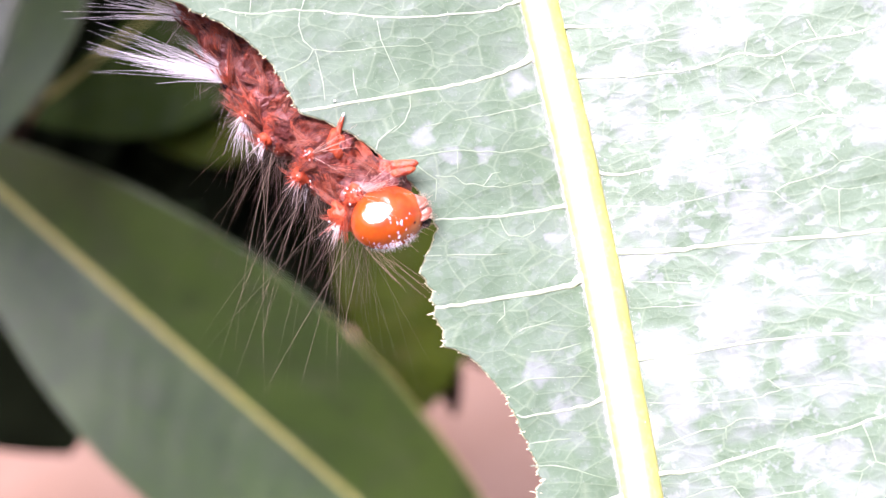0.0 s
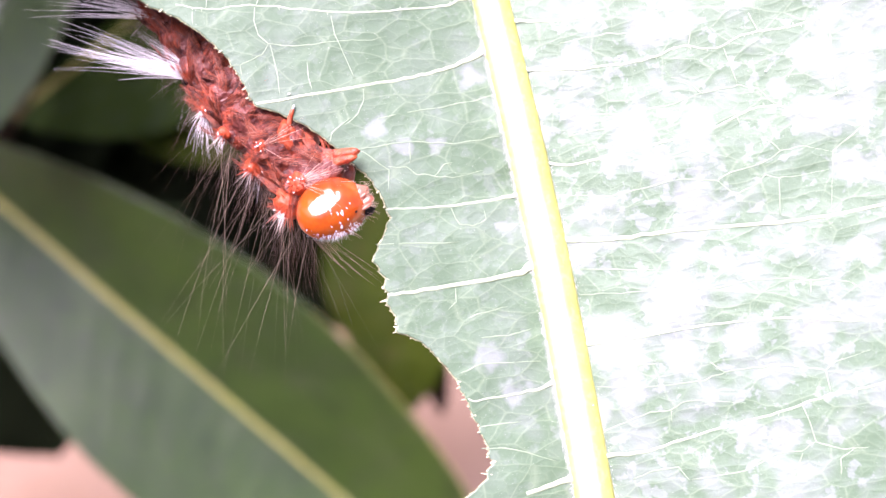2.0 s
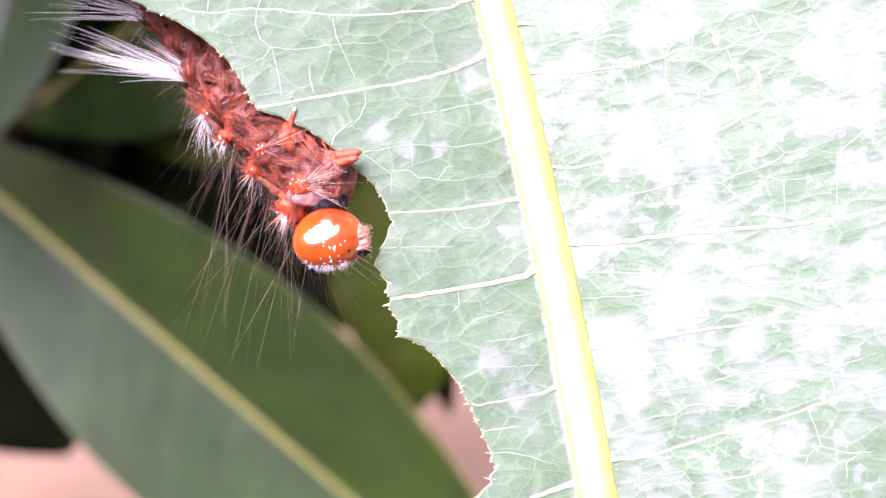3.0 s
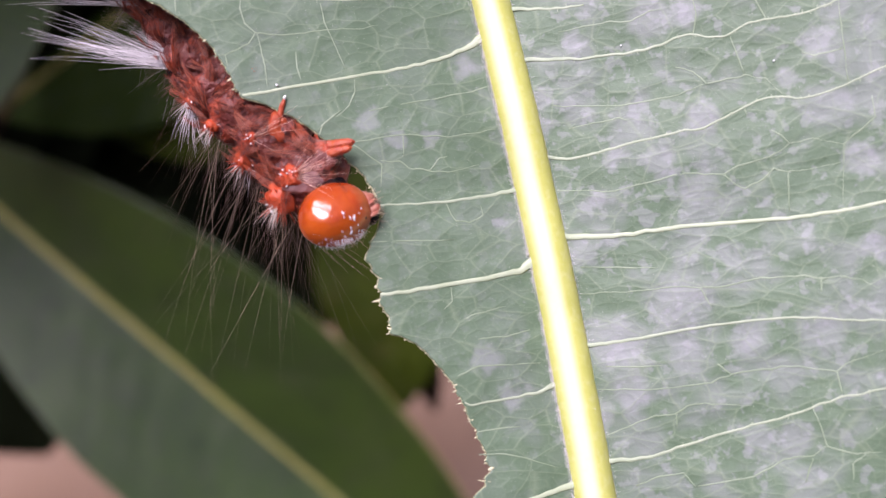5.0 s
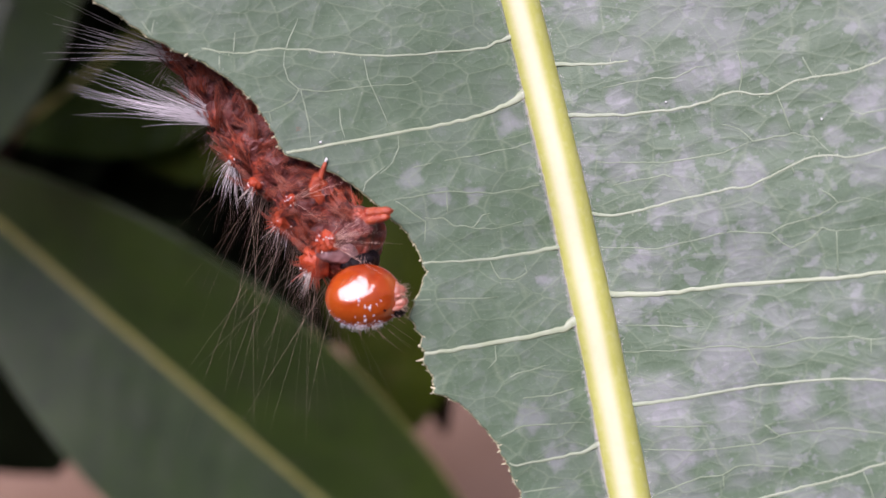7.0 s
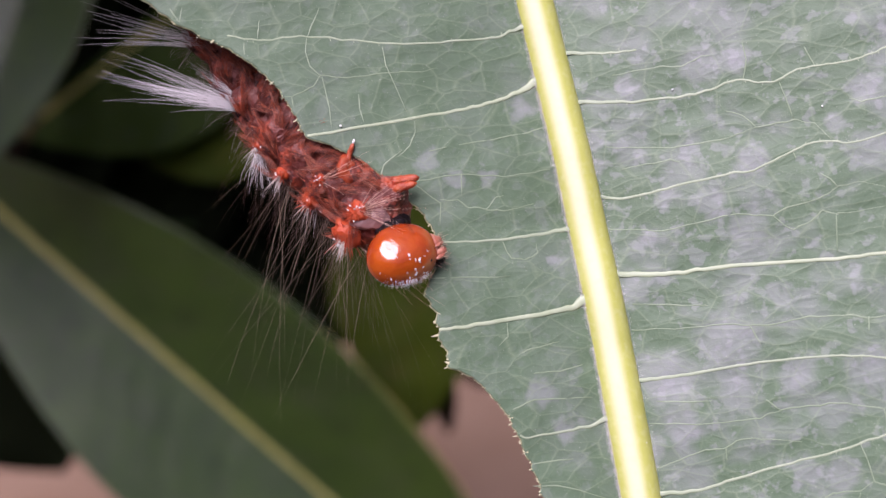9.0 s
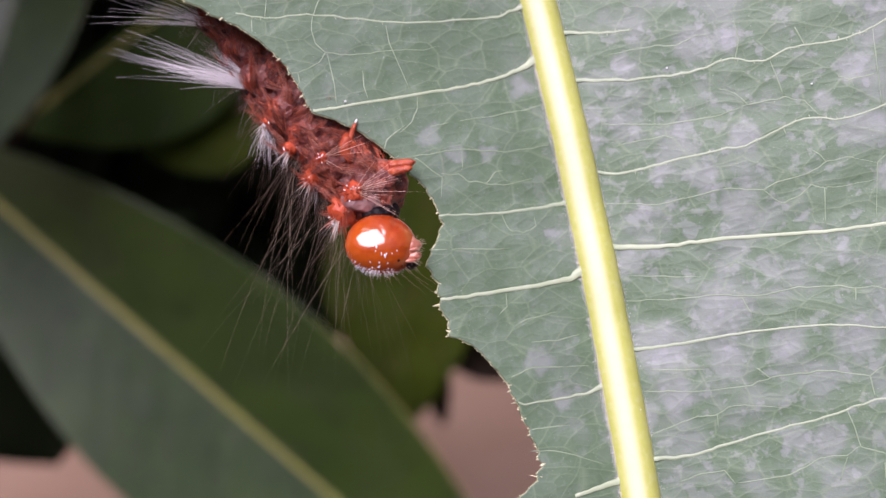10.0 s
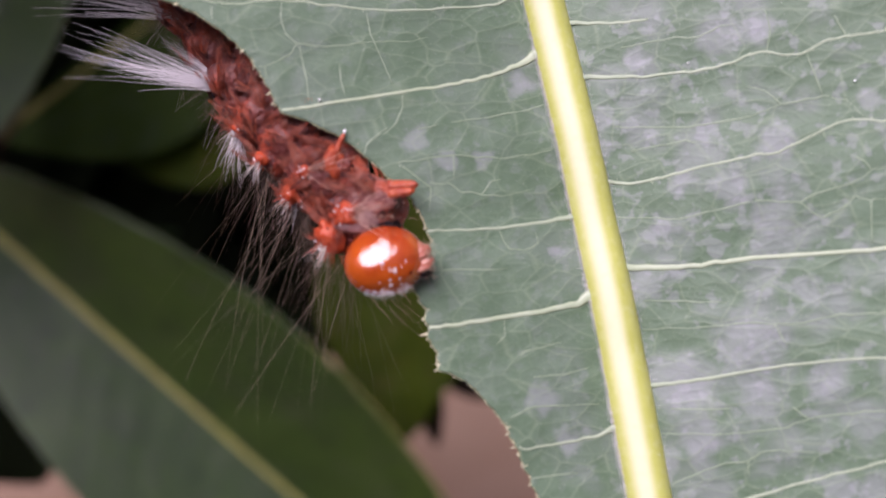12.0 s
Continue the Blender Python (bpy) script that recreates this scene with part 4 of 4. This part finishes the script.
    tagged(mesh_object("long_hair", verts, faces, SETA if i > 6 else PALE, seg), kind="stuff")

    if 3 < i < 10:     # short dark fuzz along the lower flank
        verts, faces = [], []
        for k in range(90):
            p, n = skin(rng.uniform(70, 118), rng.uniform(-1.7, 1.7))
            way = (n + Vector((rng.gauss(-0.3, 0.4), rng.gauss(-0.5, 0.4), rng.gauss(0, 0.3)))).normalized()
            hair(verts, faces, p * 0.98, way, rng.uniform(0.5, 2.1), 0.012, Vector((0, -0.1, 0)), rng, 5)
        tagged(mesh_object("flank_fuzz", verts, faces, DUSK, seg, "short dark brown fuzz"), kind="stuff")

    if i > 6:     # soft dark under-fur that hangs below the body
        verts, faces = [], []
        for k in range(80 if i > 8 else 45):
            p, n = skin(rng.uniform(75, 125), rng.uniform(-1.7, 1.7))
            a = radians(rng.gauss(252 if i < 9 else 270, 24))
            way = (Vector((math.cos(a), math.sin(a), rng.uniform(-0.7, 0.1))) + n * 0.3).normalized()
            hair(verts, faces, p * 0.97, way, rng.uniform(1.5, 6.0), 0.009, Vector((rng.uniform(-0.06, 0.10), -0.10, 0)), rng, 7)
        tagged(mesh_object("under_fur", verts, faces, DUSK, seg, "soft dark brown under-fur"), kind="stuff")
    if i == 10:     # pinkish hairs that sweep forward under the head
        verts, faces = [], []
        for k in range(16):
            p, n = skin(rng.uniform(70, 108), rng.uniform(0.4, 1.5))
            way = Vector((rng.uniform(0.35, 0.8), -0.75, rng.uniform(-0.1, 0.45))).normalized()
            hair(verts, faces, p, way, rng.uniform(2.5, 7.0), 0.012, Vector((0.18, 0.02, -0.05)), rng, 9)
        tagged(mesh_object("throat_hair", verts, faces, BLOND, seg, "long pinkish hairs"), kind="stuff")

    if i in (4, 6):     # silvery tufts
        verts, faces = [], []
        root, _ = skin(72, -0.1 if i == 6 else 1.2)
        root += Vector((0.1, 0.55, 0.0)) if i == 6 else Vector((0.7, 0.6, 0.3))
        for k in range(120 if i == 6 else 56):
            way = (Vector((-1.0, 0.10 + 0.02 * i, 0.12)) + Vector((rng.gauss(0, 0.05), rng.gauss(0.03, 0.10), rng.gauss(0, 0.10)))).normalized()
            off = Vector((rng.uniform(-0.1, 0.5), rng.uniform(-0.38, 0.34), rng.uniform(-0.3, 0.3)))
            hair(verts, faces, root + off, way, min(9.0, 3.0 + rng.expovariate(0.42)), rng.uniform(0.014, 0.026), Vector((0, rng.uniform(-0.12, 0.10), rng.uniform(-0.1, 0.1))), rng, 9)
        for k in range(26):
            way = Vector((-0.8, 0.75 + rng.uniform(-0.3, 0.25), rng.uniform(-0.2, 0.3))).normalized()
            hair(verts, faces, root + Vector((0.2, 0.3, 0)), way, rng.uniform(1.6, 4.2), 0.015, Vector((-0.15, -0.1, 0)), rng, 6)
        tagged(mesh_object("silvery_tuft", verts, faces, SILVER, seg, "silvery white hair tuft"), kind="stuff")
        verts, faces = [], []
        ellipsoid(verts, faces, root + Vector((0.2, -0.5, 0.2)), (Vector((0.35, 0, 0)), Vector((0, 0.3, 0)), Vector((0, 0, 0.3))), 10, 8, 0.3, 3)
        mesh_object("dark_wart", verts, faces, COLLAR, seg)
    if i in (7, 8, 9):     # short white brush hanging from the side
        verts, faces = [], []
        root, _ = skin(84, 0.0)
        for k in range(40 if i == 7 else 9):
            way = (Vector((-0.35, -1.0, 0.1)) + Vector((rng.gauss(0, 0.38), rng.gauss(0, 0.25), rng.gauss(0, 0.3)))).normalized()
            hair(verts, faces, root + Vector((rng.uniform(-0.3, 0.5), rng.uniform(-0.4, 0.4), rng.uniform(-0.2, 0.3))), way,
                 rng.uniform(0.6, 2.8 if i == 7 else 1.4), 0.020, Vector((0.12, -0.15, 0)), rng, 6)
        tagged(mesh_object("white_brush", verts, faces, SILVER, seg, "short white hair brush"), kind="stuff")
    return seg


def build_head(parent):
    """Origin at its centre, mouth along +x, crown along +y."""
    rng = random.Random(77)
    verts, faces = [], []
    seg_n, ring_n = 64, 48
    for i in range(ring_n + 1):
        th = math.pi * i / ring_n
        for j in range(seg_n):
            ph = 2 * math.pi * j / seg_n
            x, y, z = math.cos(th), math.sin(th) * math.cos(ph), math.sin(th) * math.sin(ph)
            p = Vector((x * 2.26, y * 1.90, z * 1.85))
            p.y += 0.10 * (1 - x * x)
            p *= 1 + 0.06 * math.sin(2 * th) ** 2 * max(0, z)
            groove = math.exp(-((y + 0.1) / 0.07) ** 2) * max(0, z) * 0.05 * max(0, x)
            lean = Vector((-0.25, 0.42, 0.87))
            p -= lean * max(0, p.dot(lean) - 1.66) * 0.6
            groove += math.exp(-((x - 0.12 - 0.25 * y) / 0.10) ** 2) * max(0, z) * max(0, y) * 0.10
            verts.append(p * (1 - groove) * MM)
    for i in range(ring_n):
        for j in range(seg_n):
            a, b = i * seg_n + j, i * seg_n + (j + 1) % seg_n
            faces.append((a, b, b + seg_n, a + seg_n))
    head = mesh_object("head", verts, faces, HEAD, parent, "glossy orange-red head")

    verts, faces = [], []          # white scales dotted over the lower face
    for k in range(110):
        x, y = rng.uniform(-0.72, 0.8), rng.uniform(-0.88, -0.05)
        if x * x + y * y > 0.9 or rng.random() > 0.22 + 0.8 * y * y:
            continue
        z = math.sqrt(1 - x * x - y * y)
        n = Vector((x / 2.15, y / 1.92, z / 1.85)).normalized()
        p = Vector((x * 2.15, y * 1.92 + 0.10 * (1 - x * x), z * 1.85))
        way = (Vector((0.35 * x + rng.uniform(-0.4, 0.4), -1, 0)) - n * n.dot(Vector((0.35 * x, -1, 0)))).normalized()
        size = rng.uniform(0.035, 0.06)
        ellipsoid(verts, faces, p, (way * size * rng.uniform(1.3, 2.2), n.cross(way) * size, n * size), 7, 5)
    tagged(mesh_object("white_scales", verts, faces, SILVER, head), kind="stuff")
    verts, faces = [], []          # dense short white fringe under the chin
    for k in range(210):
        a = radians(rng.gauss(262, 27))
        e = rng.uniform(0.84, 1.0)
        x, y = math.cos(a) * e, math.sin(a) * e
        z = math.sqrt(max(0, 1 - x * x - y * y)) * rng.choice((1, 1, 1, -1))
        p = Vector((x * 2.15, y * 1.92 + 0.10 * (1 - x * x), z * 1.85))
        way = Vector((x * 0.8 + rng.uniform(-0.5, 0.5), y + rng.uniform(-0.4, 0.2), z * 0.8 + rng.uniform(-0.2, 0.4))).normalized()
        hair(verts, faces, p * 0.99, way, rng.uniform(0.08, 0.30), rng.choice((0.010, 0.014, 0.020)), Vector((0, -0.15, 0)), rng, 3, 4)
    tagged(mesh_object("chin_fringe", verts, faces, SILVER, head), kind="stuff")
    verts, faces = [], []          # longer reddish bristles towards the mouth
    for k in range(70):
        x, y = rng.uniform(-0.3, 0.97), rng.uniform(-0.97, 0.1)
        if not 0.55 < x * x + y * y < 0.98:
            continue
        z = math.sqrt(1 - x * x - y * y) * rng.choice((1, 1, -1))
        p = Vector((x * 2.15, y * 1.92 + 0.10 * (1 - x * x), z * 1.85))
        hair(verts, faces, p, Vector((x + 0.5, y - 0.3, z * 0.5)).normalized(), rng.uniform(0.3, 0.95), 0.012, Vector((0, -0.1, 0)), rng, 4)
    tagged(mesh_object("face_bristles", verts, faces, BLOND, head), kind="stuff")
    for x, y in ((1.25, -0.45), (1.45, -0.25), (1.5, -0.62), (1.1, -0.7)):
        z = 1.85 * math.sqrt(1 - (x / 2.15) ** 2 - (y / 1.92) ** 2)
        verts, faces = [], []
        ellipsoid(verts, faces, Vector((x, y, z)), (Vector((0.11, 0, 0)), Vector((0, 0.11, 0)), Vector((0, 0, 0.08))), 10, 8)
        mesh_object("eye", verts, faces, BLACK, head)
    for name, c, ax, m in (("upper_lip", (1.80, 0.12, 0.75), (0.5, 0.75, 0.55), MOUTH), ("jaw", (2.02, -0.32, 0.85), (0.46, 0.36, 0.42), MOUTH),
                           ("jaw", (2.06, 0.36, 0.75), (0.46, 0.32, 0.40), MOUTH), ("lower_lip", (1.95, -0.80, 0.45), (0.55, 0.42, 0.55), COLLAR),
                           ("feeler", (2.0, 0.05, 1.22), (0.32, 0.12, 0.12), MOUTH), ("feeler", (1.9, -0.66, 1.2), (0.32, 0.12, 0.12), MOUTH)):
        verts, faces = [], []
        ellipsoid(verts, faces, Vector(c), (Vector((ax[0], 0.1, 0)), Vector((-0.08, ax[1], 0)), Vector((0, 0, ax[2]))), 16, 12, 0.25, 2.2)
        mouthpart = mesh_object(name, verts, faces, m, head)
        verts, faces = [], []
        for k in range(9):
            w = Vector((rng.uniform(0, 1), rng.uniform(-0.9, 0.9), rng.uniform(0, 1))).normalized()
            root = Vector(c) + Vector((w.x * ax[0], w.y * ax[1], w.z * ax[2])) * 0.9
            hair(verts, faces, root, w, rng.uniform(0.2, 0.55), 0.02, Vector((0.1, -0.1, 0)), rng, 4, 4)
        tagged(mesh_object("mouth_bristles", verts, faces, WART if k % 2 else SETA, mouthpart), kind="stuff")
    return head


def build_leg(parent, foot, way, length, label, stout=1.0):
    """A jointed true leg that tapers to a claw."""
    verts, faces = [], []
    f, w = Vector(foot), Vector(way).normalized()
    bend = Vector((0.25, 0.0, 0.25))
    pts = [(f + w * (length * t) + bend * (length * t * t * 0.4)) * MM for t in np.linspace(0, 1, 10)]
    radii = [0.62, 0.58, 0.54, 0.55, 0.50, 0.50, 0.44, 0.42, 0.32, 0.08]
    tube(verts, faces, pts, [r * stout * MM for r in radii], 12)
    return mesh_object("leg", verts, faces, LEG, parent, label)


caterpillar = tagged(new("caterpillar"), "hairy brown-red caterpillar with a glossy orange head feeding on the leaf", "caterpillar")
caterpillar.matrix_basis = BASE
segments = [build_segment(i, caterpillar) for i in range(len(SPINE))]
head = build_head(caterpillar)
verts, faces = [], []
ellipsoid(verts, faces, Vector((0.2, 0, 0)), (Vector((1.30, 0.38, 0.2)), Vector((-0.3, 0.82, 0)), Vector((0, 0, 1.85))), 28, 18, 0.16, 1.6)
collar = mesh_object("collar", verts, faces, COLLAR, caterpillar, "black band behind the head")
build_leg(segments[10], (1.35, 1.55, 1.8), (1.0, 0.14, 0.22), 1.5, "orange true leg", 0.64)
build_leg(segments[10], (1.35, 1.15, 1.9), (1.0, 0.20, 0.22), 1.35, "orange true leg", 0.56)
verts, faces = [], []
ellipsoid(verts, faces, Vector((0.50, 0.50, 1.85)), (Vector((0.62, 0.25, 0)), Vector((-0.15, 0.90, 0.1)), Vector((0, 0, 0.55))), 20, 14, 0.45, 1.9)
mesh_object("leg_base", verts, faces, LEG, segments[9], "orange swollen leg base")
slender = build_leg(segments[9], (0.70, 1.05, 2.05), (0.30, 1.0, 0.10), 1.2, "slender orange true leg", 0.34)
verts, faces = [], []
ellipsoid(verts, faces, Vector((1.17, 2.26, 2.28)), (Vector((0.05, 0.14, 0)), Vector((-0.08, 0.03, 0)), Vector((0, 0, 0.09))), 10, 8)
mesh_object("claw", verts, faces, SILVER, slender, "whitish claw")
verts, faces = [], []
ellipsoid(verts, faces, Vector((1.1, 0.9, 1.6)), (Vector((0.9, 0.3, 0)), Vector((-0.3, 0.75, 0)), Vector((0, 0, 0.6))), 16, 12, 0.3, 1.6)
mesh_object("leg_base", verts, faces, SKIN, segments[10])
verts, faces = [], []
ellipsoid(verts, faces, Vector((-0.8, 0.72, 1.40)), (Vector((1.25, -0.25, 0)), Vector((0.3, 0.66, 0)), Vector((0, 0, 0.60))), 24, 16, 0.25, 1.2)
mesh_object("neck_fold", verts, faces, FOLD, collar, "bare mauve neck fold")

# head: seconds, across, up, turn, and how far the mouth turns away; body: seconds, shift of the rear and of the front rings
HEAD_ROWS = [(0, -2.16, 1.31, 18, 18), (0.5, -1.97, 1.22, 27, 12), (1, -2.14, 1.43, 21, 14), (1.5, -2.23, 1.37, 18, 14), (2, -2.68, 1.23, 22, 12), (2.5, -3.43, -0.39, -2, 6),
             (3, -3.01, -0.40, 5, 6), (3.5, -2.84, -0.05, 16, 14), (5.5, -1.81, 0.80, 22, 32), (6, -1.96, 0.98, 28, 30), (6.5, -2.85, 0.57, 12, 10), (7, -2.85, -0.70, 2, 6),
             (9, -1.59, 0.45, 16, 26), (9.5, -3.07, -0.27, -16, 4), (10, -3.09, -0.69, -7, 6), (10.5, -2.33, -0.62, 6, 10), (11, -2.09, -0.31, 6, 10), (11.5, -1.66, -0.38, 3, 10), (12, -1.69, -0.48, 9, 8)]
BODY_ROWS = [(0, -0.41, 0.11, -1.02, 1.09, 0.48, 0.07), (0.5, -0.1, -0.2, -0.85, 0.98, 0.35, -0.43), (1, -0.41, 0.12, -0.91, 1.12, 0.67, 0.22),
             (1.5, -0.1, -0.18, -0.83, 1.03, 0.38, 0.10), (2, -0.28, -0.06, -0.89, 1.0, -0.15, 0.20), (2.5, -0.42, 0.12, -0.87, 1.01, -0.21, 0.42),
             (3, -0.32, 0.07, -0.91, 1.04, -0.14, 0.33), (3.5, -0.31, 0.04, -0.89, 1.02, 0.0, 0.30), (5.5, -0.22, 0.0, -0.72, 1.0, 0.10, 0.37),
             (6, -0.26, 0.0, -0.69, 0.96, -0.28, 0.48), (6.5, -0.22, 0.0, -0.64, 0.92, -0.37, -0.04), (7, -0.19, -0.05, -0.7, 0.9, -0.36, -0.15),
             (9, -0.17, 0.07, -0.37, 0.44, 0.32, 0.52), (9.5, -0.11, 0.03, -0.29, 0.40, -0.07, -0.12), (10, -0.1, 0.0, -0.24, 0.43, -0.17, 0.01),
             (10.5, 0, 0, 0, 0, 0, 0), (11, 0.23, -0.14, -0.02, 0.05, 0.06, -0.10), (11.5, 0.31, -0.31, 0.02, 0.04, 0.58, -0.55), (12, 0.33, -0.33, 0.06, 0.15, 0.75, -0.62)]


def ring_shift(i, row):
    """How far ring i has crept, from the shifts of rings 5, 8 and 10."""
    _, ax, ay, bx, by, cx, cy = row
    rings = (0, 5, 8, 10)
    return float(np.interp(i, rings, (ax * 0.5, ax, bx, cx))), float(np.interp(i, rings, (ay * 0.5, ay, by, cy)))


def motions():
    walk(head, [(t, pose(x * MM, y * MM, 1.0 * MM, 0, yaw, a)) for t, x, y, a, yaw in HEAD_ROWS])
    rows = []
    for (t, x, y, a, _), body in zip(HEAD_ROWS, BODY_ROWS):
        dx, dy = ring_shift(10, body)
        p = Vector(SPINE[10][:3]) + Vector((dx, dy, 0))
        q = p.lerp(Vector((x, y, 1.0)), 0.42)
        rows.append((t, pose(q.x * MM, q.y * MM, (q.z - 0.3) * MM, 0, 0, a * 0.5)))
    walk(collar, rows)
    for i, seg in enumerate(segments):
        rows = []
        for body in BODY_ROWS:
            dx, dy = ring_shift(i, body)
            x, y, z, _ = SPINE[i]
            rows.append((body[0], pose((x + dx) * MM, (y + dy) * MM, z * MM, 0, 0, 6 * dy * (i > 8))))
        walk(seg, rows)


motions()
